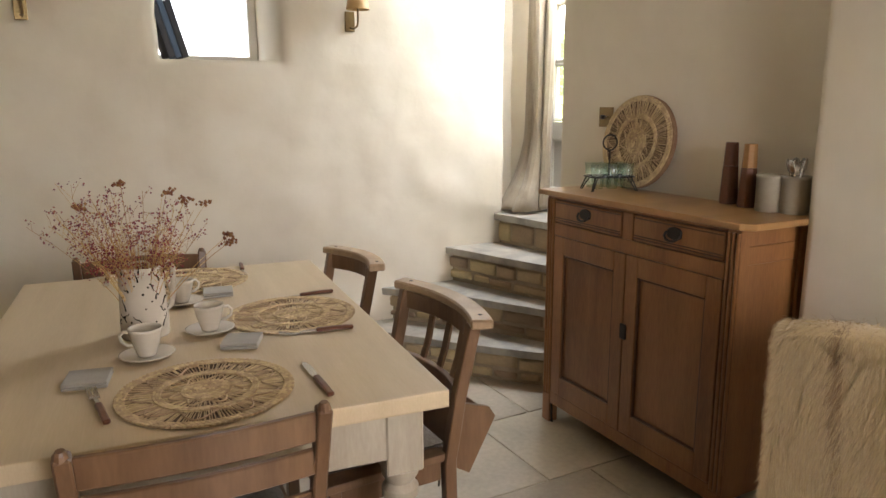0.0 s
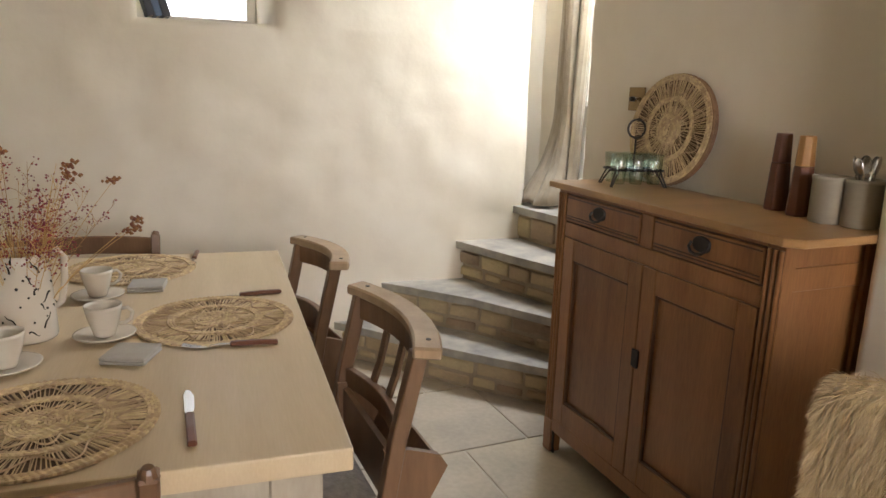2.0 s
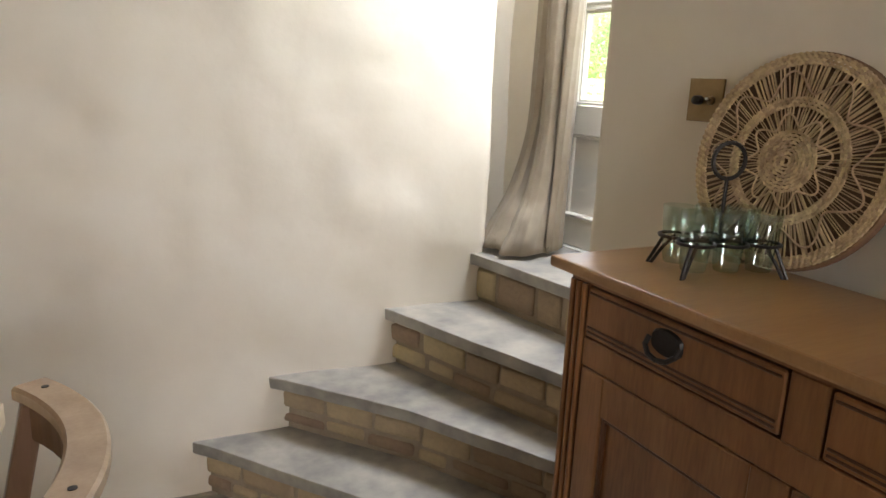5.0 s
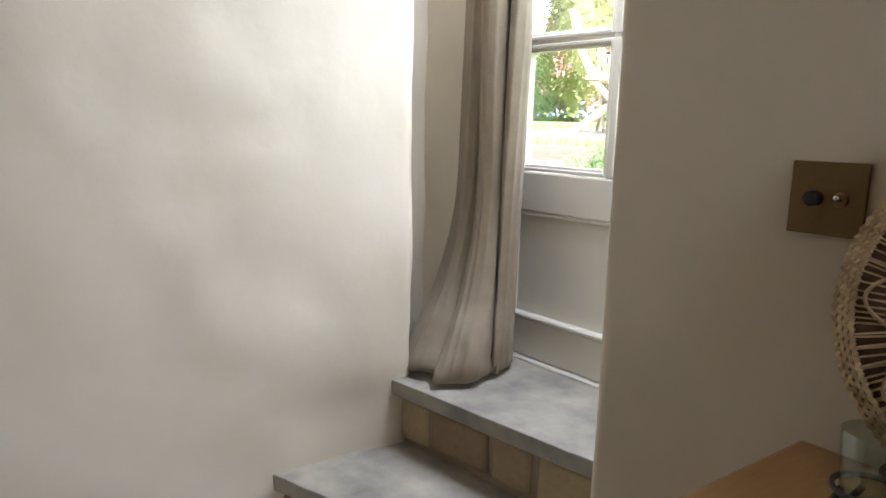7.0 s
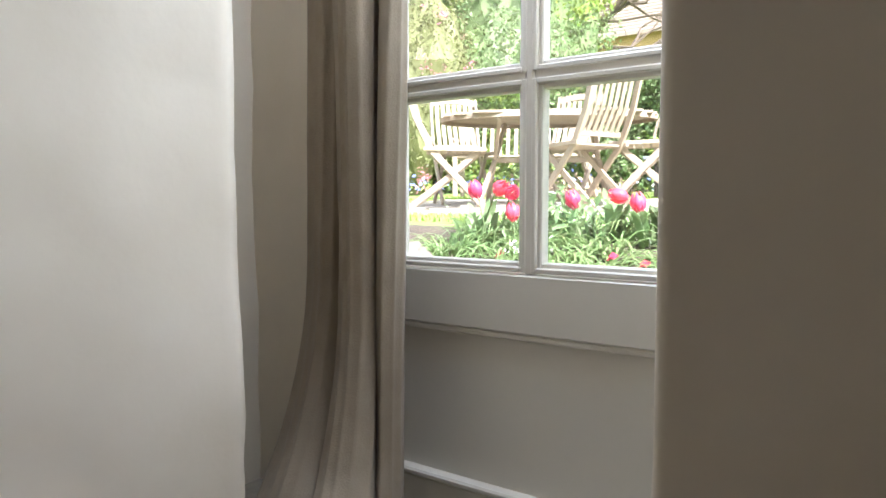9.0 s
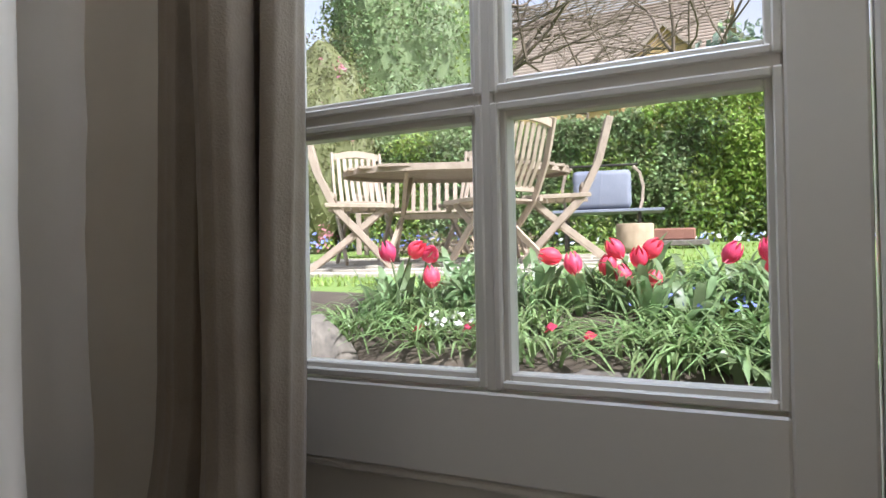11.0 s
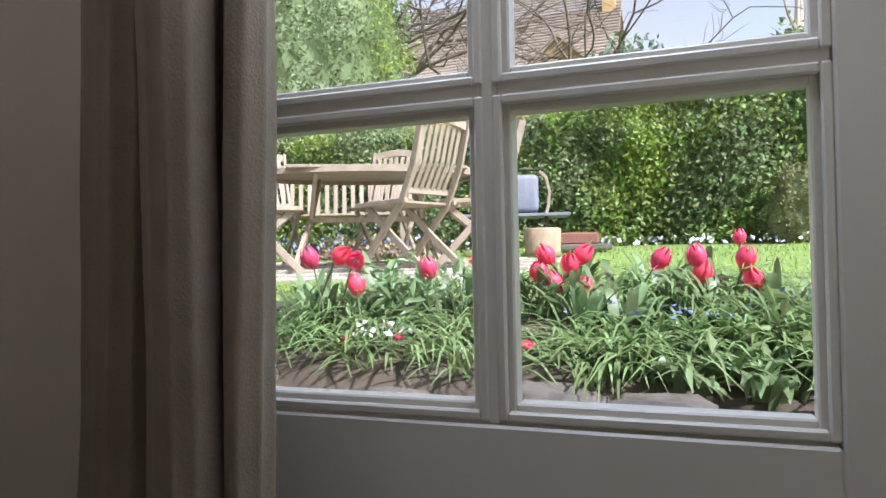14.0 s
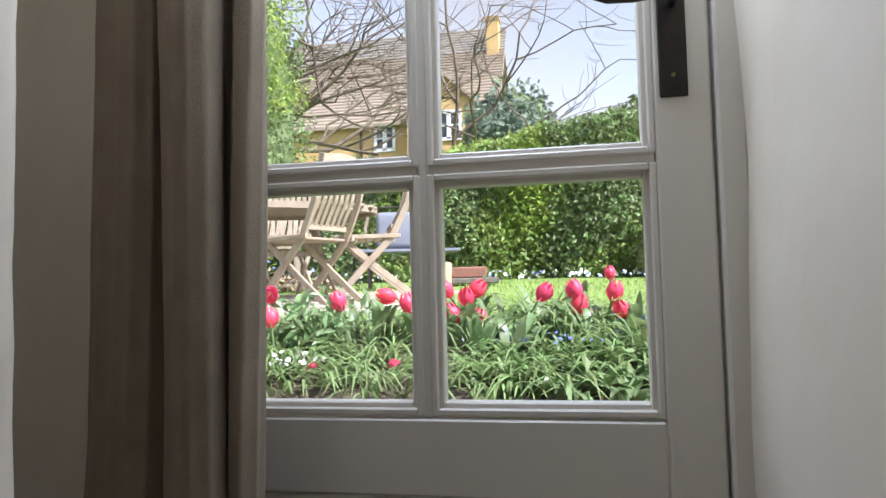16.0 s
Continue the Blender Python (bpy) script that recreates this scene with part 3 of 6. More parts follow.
# ---- dining table ----
def dining_table():
    t = thing("dining_table", pose(0.99, 1.834, 0, 0, 0, -7.7), "scrubbed pine farmhouse dining table with pale washed turned legs", "table")
    top = bmesh.new()
    w, length = 1.03, 1.475
    box(top, -w, 0, 0, length, 0.728, 0.77, 0.004, segments=2)
    part("tabletop", top, TABLE_WOOD, t, "pale scrubbed pine boards")
    for row in ((-w + 0.09, -0.09, 0.05, 0.075), (-w + 0.09, -0.09, length - 0.075, length - 0.05)):
        part("apron", boxes((*row, 0.60, 0.727), bevel=0.003), TABLE_PAINT, t)
    for row in ((-w + 0.05, -w + 0.075, 0.09, length - 0.09), (-0.075, -0.05, 0.09, length - 0.09)):
        part("apron", boxes((*row, 0.60, 0.727), bevel=0.003), TABLE_PAINT, t)
    for x in (-w + 0.09, -0.09):
        for y in (0.09, length - 0.09):
            bm = bmesh.new()
            box(bm, x - 0.045, x + 0.045, y - 0.045, y + 0.045, 0.56, 0.727, 0.004)
            lathe([(0.030, 0), (0.034, 0.02), (0.030, 0.06), (0.024, 0.09), (0.036, 0.12), (0.036, 0.14), (0.027, 0.16), (0.033, 0.24), (0.043, 0.36), (0.045, 0.42), (0.038, 0.46), (0.030, 0.475),
                   (0.044, 0.49), (0.044, 0.51), (0.032, 0.525), (0.044, 0.545), (0.044, 0.56)], 24, bm, (x, y))
            smooth(part("leg", bm, TABLE_PAINT, t)).data.set_sharp_from_angle(angle=radians(35))
    return t


dining_table()


# ---- chairs ----
def ties(parent, x, y):
    part("tie", tube([(x, y, 0.47), (x + 0.01, y - 0.012, 0.44), (x + 0.002, y - 0.014, 0.40), (x + 0.012, y - 0.012, 0.33)], 0.003, 6), CUSHION, parent)


def cushion(parent, w, d, back):
    bm = bmesh.new()
    n = 14
    for side in (1, -1):
        g = [[bm.verts.new(((i / n - 0.5) * w, (j / n) * d + back, 0.472 + side * (0.004 + 0.022 * (max(0.0, (1 - (2 * i / n - 1) ** 6) * (1 - (2 * j / n - 1) ** 6))) ** 0.5))) for i in range(n + 1)] for j in range(n + 1)]
        for a, b in zip(g, g[1:]):
            for i in range(n):
                bm.faces.new((a[i], a[i + 1], b[i + 1], b[i]) if side > 0 else (b[i], b[i + 1], a[i + 1], a[i]))
    bmesh.ops.remove_doubles(bm, verts=bm.verts, dist=0.0005)
    pad = smooth(part("seat_cushion", bm, CUSHION, parent, "grey tweed seat pad with ties"))
    ties(pad, -w / 2 + 0.02, back + 0.01)
    ties(pad, w / 2 - 0.02, back + 0.01)


def seat_and_legs(c, front_w, back_w, depth):
    bm = bmesh.new()
    prism(bm, [(-back_w / 2, 0.0), (back_w / 2, 0.0), (front_w / 2, depth), (-front_w / 2, depth)], 0.425, 0.448, 0.005)
    part("seat", bm, OAK, c)
    for s in (-1, 1):
        part("front_leg", solid([(s * (front_w / 2 - 0.03), depth - 0.03, 0.0), (s * (front_w / 2 - 0.03), depth - 0.03, 0.425)], 0.034, 0.034, (1, 0, 0), 0.003), OAK, c)
        part("side_rail", solid([(s * (back_w / 2 - 0.02), 0.02, 0.395), (s * (front_w / 2 - 0.03), depth - 0.045, 0.395)], 0.02, 0.055, (1, 0, 0), 0.002), OAK, c)
        part("side_stretcher", solid([(s * (back_w / 2 - 0.02), 0.0, 0.16), (s * (front_w / 2 - 0.03), depth - 0.045, 0.16)], 0.018, 0.024, (1, 0, 0), 0.002), OAK, c)
    part("front_rail", solid([(-front_w / 2 + 0.05, depth - 0.03, 0.395), (front_w / 2 - 0.05, depth - 0.03, 0.395)], 0.02, 0.055, (0, 1, 0), 0.002), OAK, c)


def chapel_chair(m, label, slats=True):
    """A chapel chair: bowed top rail, upright slats and a book box behind the seat. It faces +y."""
    c = thing("chapel_chair", m, label, "chair", "chapel chairs along the table")
    seat_and_legs(c, 0.41, 0.38, 0.36)
    for s in (-1, 1):
        part("back_post", solid([(s * 0.185, -0.01, 0.0), (s * 0.185, 0.0, 0.42), (s * 0.187, -0.03, 0.60), (s * 0.190, -0.075, 0.795)], 0.028, 0.036, (1, 0, 0), 0.003), OAK, c)
    bow = [(x, -0.075 - 0.055 * (1 - (x / 0.23) ** 2), 0.805) for x in np.linspace(-0.235, 0.235, 15)]
    rail = part("top_rail", solid(bow, 0.060, 0.026, (0, 1, 0), 0.005), WORN_OAK, c, "bowed rail worn pale on top")
    for s in (-1, 1):
        part("bolt_hole", lathe([(0.006, 0.8182), (0.006, 0.8195)], 10, centre=(s * 0.192, -0.094)), IRON, rail)
    deep = [(x, -0.068 - 0.050 * (1 - (x / 0.20) ** 2), 0.765) for x in np.linspace(-0.185, 0.185, 11)]
    part("upper_rail", solid(deep, 0.02, 0.055, (0, 1, 0), 0.002), OAK, c)
    low = [(x, -0.028 - 0.045 * (1 - (x / 0.20) ** 2), 0.585) for x in np.linspace(-0.185, 0.185, 11)]
    part("lower_rail", solid(low, 0.02, 0.05 if slats else 0.085, (0, 1, 0), 0.002), OAK, c)
    if slats:
        for x in (-0.085, 0.0, 0.085):
            yb = -0.028 - 0.045 * (1 - (x / 0.20) ** 2)
            yt = -0.068 - 0.050 * (1 - (x / 0.20) ** 2)
            part("slat", solid([(x, yb, 0.58), (x, yb - 0.028, 0.66), (x, yt - 0.004, 0.75)], 0.026, 0.011, (1, 0, 0), 0.002), OAK, c)
    bx = part("book_box", boxes((-0.165, 0.165, -0.035, -0.02, 0.43, 0.56)), OAK, c, "book box behind the seat")
    part("box_front", solid([(0, -0.075, 0.385), (0, -0.145, 0.52)], 0.34, 0.012, (1, 0, 0), 0.001), OAK, bx)
    for s in (-1, 1):
        bm = bmesh.new()
        prof = [(-0.005, 0.575), (-0.012, 0.40), (-0.07, 0.365), (-0.155, 0.515), (-0.135, 0.545), (-0.06, 0.57)]
        a = [bm.verts.new((s * 0.172 - 0.007, y, z)) for y, z in prof]
        b = [bm.verts.new((s * 0.172 + 0.007, y, z)) for y, z in prof]
        bm.faces.new(a)
        bm.faces.new(b[::-1])
        for i in range(len(a)):
            j = (i + 1) % len(a)
            bm.faces.new((a[j], a[i], b[i], b[j]))
        bmesh.ops.recalc_face_normals(bm, faces=bm.faces)
        part("box_side", bm, OAK, bx)
    cushion(c, 0.36, 0.33, 0.012)
    return c


chapel_chair(pose(1.15, 2.302, 0, 0, 0, 88) @ Matrix.Diagonal((1.11, 1, 1.027, 1)), "dark oak chapel chair with upright slats, tucked under the table")
chapel_chair(pose(1.172, 2.99, 0, 0, 0, 94) @ Matrix.Diagonal((0.88, 1, 1.027, 1)), "dark oak chapel chair with a curved middle rail, tucked in", slats=False)


def ladder_chair(m, label):
    """A plain chair with two bowed back slats between round-topped posts. It faces +y."""
    c = thing("ladder_back_chair", m, label, "chair", "ladder-back chairs at the table ends")
    seat_and_legs(c, 0.44, 0.42, 0.38)
    for s in (-1, 1):
        bm = solid([(s * 0.215, 0.0, 0.0), (s * 0.215, 0.01, 0.44), (s * 0.22, -0.02, 0.65), (s * 0.226, -0.06, 0.822)], 0.030, 0.034, (1, 0, 0), 0.004)
        tube([(s * 0.226, -0.06, 0.815), (s * 0.226, -0.062, 0.828), (s * 0.226, -0.063, 0.834)], 0.016, 10, bm, taper=0.008)
        part("back_post", bm, OAK, c)
    for z, h, y in ((0.782, 0.062, -0.05), (0.700, 0.055, -0.033), (0.60, 0.05, -0.012)):
        bow = [(x, y - 0.028 * (1 - (x / 0.21) ** 2), z + 0.006 * (1 - (x / 0.21) ** 2)) for x in np.linspace(-0.21, 0.21, 11)]
        part("back_slat", solid(bow, 0.016, h, (0, 1, 0), 0.003), OAK, c)
    cushion(c, 0.40, 0.36, 0.015)
    return c


ladder_chair(pose(0.455, 1.86, 0.0, 0, 0, -5), "dark wooden ladder-back chair with a grey pad at the table end")
ladder_chair(pose(0.56, 3.42, 0.0, 0, 0, 173), "dark wooden ladder-back chair pushed in at the far table end")


# ---- sideboard ----
def sideboard():
    t = thing("sideboard", pose(2.103, 2.956, 0, 0, 0, -92.9), "waxed pine sideboard with two drawers above two panelled doors", "sideboard")
    L, D = 1.08, 0.355
    bm = bmesh.new()
    prism(bm, [(0, 0), (L - 0.035, 0), (L, 0.035), (L, D), (0, D)], 1.018, 1.04, 0.005)
    part("top_board", bm, PINE_TOP, t, "pale waxed pine top board")
    F = 0.018
    for a, b in ((0.042, 0.095), (0.985, 1.038)):
        bm = boxes((a, b, F + 0.006, F + 0.045, 0.0, 1.017), (a, b, F, F + 0.006, 0.0, 0.13), bevel=0.002)
        # dark strip behind the reeds paints the shade between them
        part("post_recess", boxes((a + 0.002, b - 0.002, F + 0.0045, F + 0.0065, 0.135, 1.005)), PINE_SHADE, t)
        post = part("reeded_post", bm, PINE, t, "reeded corner post")
        for k in range(3):
            x = a + 0.009 + k * 0.0175
            part("reed", tube([(x, F + 0.004, 0.135), (x, F + 0.004, 1.005)], 0.0064, 10), PINE, post)
        part("back_post", boxes((a, b, D - 0.05, D - 0.008, 0.0, 1.017), bevel=0.002), PINE, t)
    for a in (0.048, 1.012):
        part("side_panel", boxes((a, a + 0.016, F + 0.045, D - 0.05, 0.10, 1.017)), PINE, t)
        part("side_rail", boxes((a - 0.004, a + 0.020, F + 0.045, D - 0.05, 0.90, 0.96), bevel=0.002), PINE, t)
    part("back_panel", boxes((0.095, 0.985, D - 0.03, D - 0.018, 0.10, 1.017)), PINE, t)
    part("floor_board", boxes((0.064, 1.012, F + 0.045, D - 0.05, 0.13, 0.145)), PINE, t)
    part("top_rail", boxes((0.095, 0.985, F + 0.004, F + 0.03, 1.006, 1.0175)), PINE, t)
    part("middle_rail", boxes((0.095, 0.985, F + 0.002, F + 0.03, 0.852, 0.905), bevel=0.002), PINE, t)
    part("bottom_rail", boxes((0.095, 0.985, F + 0.002, F + 0.03, 0.092, 0.148), bevel=0.002), PINE, t)
    part("divider", boxes((0.512, 0.568, F + 0.002, F + 0.03, 0.905, 1.006), bevel=0.002), PINE, t)
    for a, b in ((0.099, 0.508), (0.572, 0.981)):
        d = part("drawer", boxes((a, b, F + 0.001, F + 0.028, 0.909, 1.002), bevel=0.003), PINE, t)
        # mouldings coloured dark as the shadow lines along the drawer front
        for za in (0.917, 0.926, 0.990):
            part("drawer_moulding", boxes((a + 0.006, b - 0.006, F - 0.002, F + 0.002, za, za + 0.004), bevel=0.001), PINE_SHADE, d)
        cx = (a + b) / 2 - 0.005
        bm = bmesh.new()
        ring = [(cx + 0.038 * math.cos(k * math.pi / 12) * (1 - 0.12 * math.cos(2 * k * math.pi / 12) ** 2), 0.965 + 0.023 * math.sin(k * math.pi / 12)) for k in range(24)]
        lo = [bm.verts.new((x, F + 0.001, z)) for x, z in ring]
        hi = [bm.verts.new((cx + (x - cx) * 0.9, F - 0.004, 0.965 + (z - 0.965) * 0.88)) for x, z in ring]
        bm.faces.new(hi)
        for i in range(24):
            bm.faces.new((lo[i], hi[i], hi[(i + 1) % 24], lo[(i + 1) % 24]))
        bmesh.ops.recalc_face_normals(bm, faces=bm.faces)
        h = part("handle_plate", bm, IRON, d, "dark cast iron swing handle")
        part("handle_ring", tube([(cx - 0.034, F - 0.005, 0.968), (cx - 0.033, F - 0.014, 0.955), (cx - 0.02, F - 0.019, 0.944), (cx, F - 0.020, 0.940), (cx + 0.02, F - 0.019, 0.944), (cx + 0.033, F - 0.014, 0.955), (cx + 0.034, F - 0.005, 0.968)], 0.0045, 8), IRON, h)
        smooth(part("boss", lathe([(0.020, 0), (0.018, 0.004), (0.008, 0.008)], 14), IRON, h)).matrix_world = t.matrix_world @ pose(cx, F - 0.004, 0.968, 90, 0, 0)
    for k, (a, b) in enumerate(((0.099, 0.5375), (0.5415, 0.981))):
        d = part("door", boxes((a, a + 0.062, F, F + 0.022, 0.150, 0.850), (b - 0.062, b, F, F + 0.022, 0.150, 0.850), (a + 0.062, b - 0.062, F, F + 0.022, 0.150, 0.232), (a + 0.062, b - 0.062, F, F + 0.022, 0.775, 0.850), bevel=0.002), PINE, t)
        part("door_panel", boxes((a + 0.058, b - 0.058, F + 0.014, F + 0.020, 0.228, 0.779)), PINE, d)
        # bead in the shade colour draws the shadow round the panel
        part("panel_bead", boxes((a + 0.062, a + 0.070, F + 0.004, F + 0.014, 0.232, 0.775), (b - 0.070, b - 0.062, F + 0.004, F + 0.014, 0.232, 0.775), (a + 0.070, b - 0.070, F + 0.004, F + 0.014, 0.232, 0.240), (a + 0.070, b - 0.070, F + 0.004, F + 0.014, 0.767, 0.775), bevel=0.002), PINE_SHADE, d)
        # dark sheet added behind the door to paint the shade in its gaps
        part("door_gap", boxes((a - 0.0018, b + 0.0018, F + 0.017, F + 0.019, 0.1485, 0.8515)), PINE_SHADE, d)
        if k:
            lt = part("latch", boxes((a - 0.012, a + 0.022, F - 0.006, F, 0.525, 0.585), bevel=0.004), IRON, d, "dark iron cupboard latch")
            smooth(part("latch_knob", lathe([(0.007, 0), (0.006, 0.010), (0.012, 0.014), (0.012, 0.020), (0.006, 0.024)], 14), IRON, lt)).matrix_world = t.matrix_world @ pose(a + 0.004, F - 0.006, 0.55, 90, 0, 0)
    part("foot_bracket", tube([(0.092, F + 0.01, 0.10), (0.100, F + 0.01, 0.07), (0.099, F + 0.01, 0.03), (0.106, F + 0.01, 0.006), (0.055, F + 0.01, 0.004)], 0.005, 6), IRON, t, "black iron foot bracket")
    return t


sideboard()


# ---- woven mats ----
# dark brown that stands for the shade in the weave's gaps
STRAW_SHADE = material("straw_shade", (0.13, 0.075, 0.035), (0.07, 0.04, 0.018), 0.85, 40, 200, 0.5)
def woven_mat(name, m, label, category, radius, thick, group=""):
    """A round mat of radiating straws: solid heart, open spokes, plaited rings and a looped line."""
    t = thing(name, m, label, category, group)
    k = radius / 0.19

    def ring(r0, r1, count, mat, nm, z=0.5):
        bm = bmesh.new()
        rows = max(1, round((r1 - r0) / (0.0062 * k)))
        for i in range(rows):
            r = r0 + (i + 0.5) * (r1 - r0) / rows
            n = int(2 * math.pi * r / (0.011 * k))
            for j in range(n):
                a0, a1 = 2 * math.pi * (j + 0.5 * (i % 2)) / n, 2 * math.pi * (j + 0.5 * (i % 2) + 0.95) / n
                pts = [(r * math.cos(a0), r * math.sin(a0), thick * z), ((r + 0.002 * k) * math.cos((a0 + a1) / 2), (r + 0.002 * k) * math.sin((a0 + a1) / 2), thick * z + 0.0018), (r * math.cos(a1), r * math.sin(a1), thick * z)]
                tube(pts, 0.0036 * k, 4, bm, flat=0.8)
        tagged(part(nm, bm, mat, t), kind="stuff")

    def spokes(r0, r1, n, wid, mat, nm, z=0.4):
        bm = bmesh.new()
        rg = random.Random(int(r0 * 1000) + n)
        for j in range(n):
            a = 2 * math.pi * (j + 0.5 * rg.random()) / n
            b = a + (rg.random() - 0.5) * 0.05
            tube([(r0 * math.cos(a), r0 * math.sin(a), thick * z), (r1 * math.cos(b), r1 * math.sin(b), thick * z)], wid, 4, bm, flat=0.7)
        tagged(part(nm, bm, mat, t), kind="stuff")

    R = radius
    # thin disc added under the straws, its dark colour painting the shadowed gaps
    part("backing", lathe([(0.0, 0.0), (0.174 * k, 0.0), (0.174 * k, thick * 0.22), (0.0, thick * 0.22)], 40), STRAW_SHADE, t, "dark disc painting the shade between the straws")
    ring(0.004 * k, 0.055 * k, 0, RATTAN_PALE, "heart", 0.5)
    spokes(0.05 * k, 0.098 * k, 84, 0.0016 * k, RATTAN_PALE, "spokes", 0.4)
    ring(0.095 * k, 0.113 * k, 0, RATTAN_PALE, "plaited_ring", 0.5)
    spokes(0.108 * k, 0.172 * k, 150, 0.0017 * k, RATTAN_PALE, "spokes", 0.4)
    ring(0.168 * k, R, 0, RATTAN_PALE, "plaited_rim", 0.5)
    bm = bmesh.new()
    for r, amp, lobes in ((0.072 * k, 0.012 * k, 8), (0.140 * k, 0.020 * k, 9)):
        pts = [((r + amp * math.sin(lobes * a)) * math.cos(a), (r + amp * math.sin(lobes * a)) * math.sin(a), thick * 0.75) for a in np.linspace(0, 2 * math.pi, 120)]
        tube(pts, 0.0022 * k, 4, bm)
    part("looped_straw", bm, RATTAN_PALE, t)
    return t


MAT_LABEL = "round woven seagrass place mat lying on the table"
woven_mat("place_mat", pose(0.52, 2.105, 0.7705), MAT_LABEL, "place mat", 0.19, 0.006, "place mats on the table")
mat_one = [o for o in scene.objects if o.name == "place_mat"][0]
copy_thing(mat_one, pose(0.872, 2.575, 0.7705, 0, 0, 40))
copy_thing(mat_one, pose(0.70, 3.165, 0.7705, 0, 0, 80))
woven_mat("woven_tray", pose(2.425, 2.715, 1.238, 0, -81, 0), "round woven straw tray leaning on the wall", "tray", 0.19, 0.010)
tray = [o for o in scene.objects if o.name == "woven_tray"][0]
bm2 = bmesh.new()
for z in (-0.004, -0.012, -0.02):
    tube([(0.189 * math.cos(a), 0.189 * math.sin(a), z) for a in np.linspace(0, 2 * math.pi, 64)], 0.005, 6, bm2)
part("tray_wall", bm2, RATTAN, tray)


# ---- tableware ----
def cup_and_saucer(m):
    t = thing("cup_and_saucer", m, "cream glazed tea cup standing on its saucer", "cup", "cups on the table")
    s = smooth(part("saucer", lathe([(0.030, 0.0), (0.034, 0.003), (0.066, 0.011), (0.068, 0.013), (0.064, 0.0135), (0.034, 0.006), (0.0, 0.0055)], 32, cap=False), GLAZE, t))
    smooth(part("cup", lathe([(0.0, 0.008), (0.022, 0.0075), (0.024, 0.012), (0.026, 0.020), (0.034, 0.045), (0.040, 0.072), (0.041, 0.080), (0.0385, 0.080), (0.037, 0.072), (0.030, 0.040), (0.020, 0.018), (0.0, 0.016)], 32, cap=False), GLAZE, t))
    smooth(part("handle", tube([(0.036, 0, 0.068), (0.052, 0, 0.071), (0.062, 0, 0.060), (0.058, 0, 0.044), (0.044, 0, 0.034), (0.031, 0, 0.034)], 0.0045, 8), GLAZE, t))
    return t


first = cup_and_saucer(pose(0.438, 2.405, 0.7705, 0, 0, 160))
copy_thing(first, pose(0.622, 2.535, 0.7705, 0, 0, -10))
copy_thing(first, pose(0.607, 2.875, 0.7705, 0, 0, 15))


def coaster(m):
    bm = boxes((-0.048, 0.048, -0.048, 0.048, 0, 0.007), (-0.048, 0.048, -0.048, 0.048, 0.0085, 0.016), bevel=0.002)
    ob = part("coaster", bm, COASTER)
    ob.matrix_world = m
    return tagged(ob, "two square grey stone coasters stacked on the table", "coaster", "coasters on the table")


coaster(pose(0.295, 2.30, 0.7705, 0, 0, -14))
coaster(pose(0.672, 2.385, 0.7705, 0, 0, -25))
coaster(pose(0.735, 2.935, 0.7705, 0, 0, -12))


def fork(m):
    t = thing("fork", m, "steel table fork with a dark wooden handle", "fork", "cutlery on the table")
    part("handle", solid([(0, -0.105, 0.006), (0, -0.06, 0.008), (0, 0.0, 0.007)], 0.015, 0.011, (1, 0, 0), 0.003), WALNUT, t)
    bm = solid([(0, 0.0, 0.007), (0, 0.03, 0.006), (0, 0.045, 0.004)], 0.008, 0.003, (1, 0, 0))
    solid([(0, 0.043, 0.004), (0, 0.055, 0.003), (0, 0.066, 0.004)], 0.022, 0.002, (1, 0, 0), bm=bm)
    for x in (-0.0094, -0.0031, 0.0031, 0.0094):
        solid([(x, 0.064, 0.004), (x, 0.085, 0.006), (x, 0.103, 0.009)], 0.0034, 0.0018, (1, 0, 0), bm=bm)
    part("tines", bm, STEEL, t)
    return t


def knife(m):
    t = thing("knife", m, "steel table knife with a dark wooden handle", "knife", "cutlery on the table")
    part("handle", solid([(0, -0.115, 0.006), (0, -0.06, 0.008), (0, 0.0, 0.007)], 0.016, 0.011, (1, 0, 0), 0.003), WALNUT, t)
    bm = bmesh.new()
    prism(bm, [(-0.006, 0.0), (0.005, 0.0), (0.0095, 0.03), (0.0105, 0.08), (0.004, 0.108), (-0.003, 0.112), (-0.0085, 0.09), (-0.0085, 0.02)], 0.0035, 0.0055)
    part("blade", bm, STEEL, t)
    return t


f1 = fork(pose(0.303, 2.135, 0.7705, 0, 0, 4))
k1 = knife(pose(0.755, 2.045, 0.7705, 0, 0, -4))
copy_thing(f1, pose(0.877, 2.376, 0.7705, 0, 0, 78))
copy_thing(k1, pose(0.962, 2.756, 0.7705, 0, 0, 90))
copy_thing(f1, pose(0.895, 3.235, 0.7705, 0, 0, 168))
copy_thing(k1, pose(0.43, 3.33, 0.7705, 0, 0, 172))


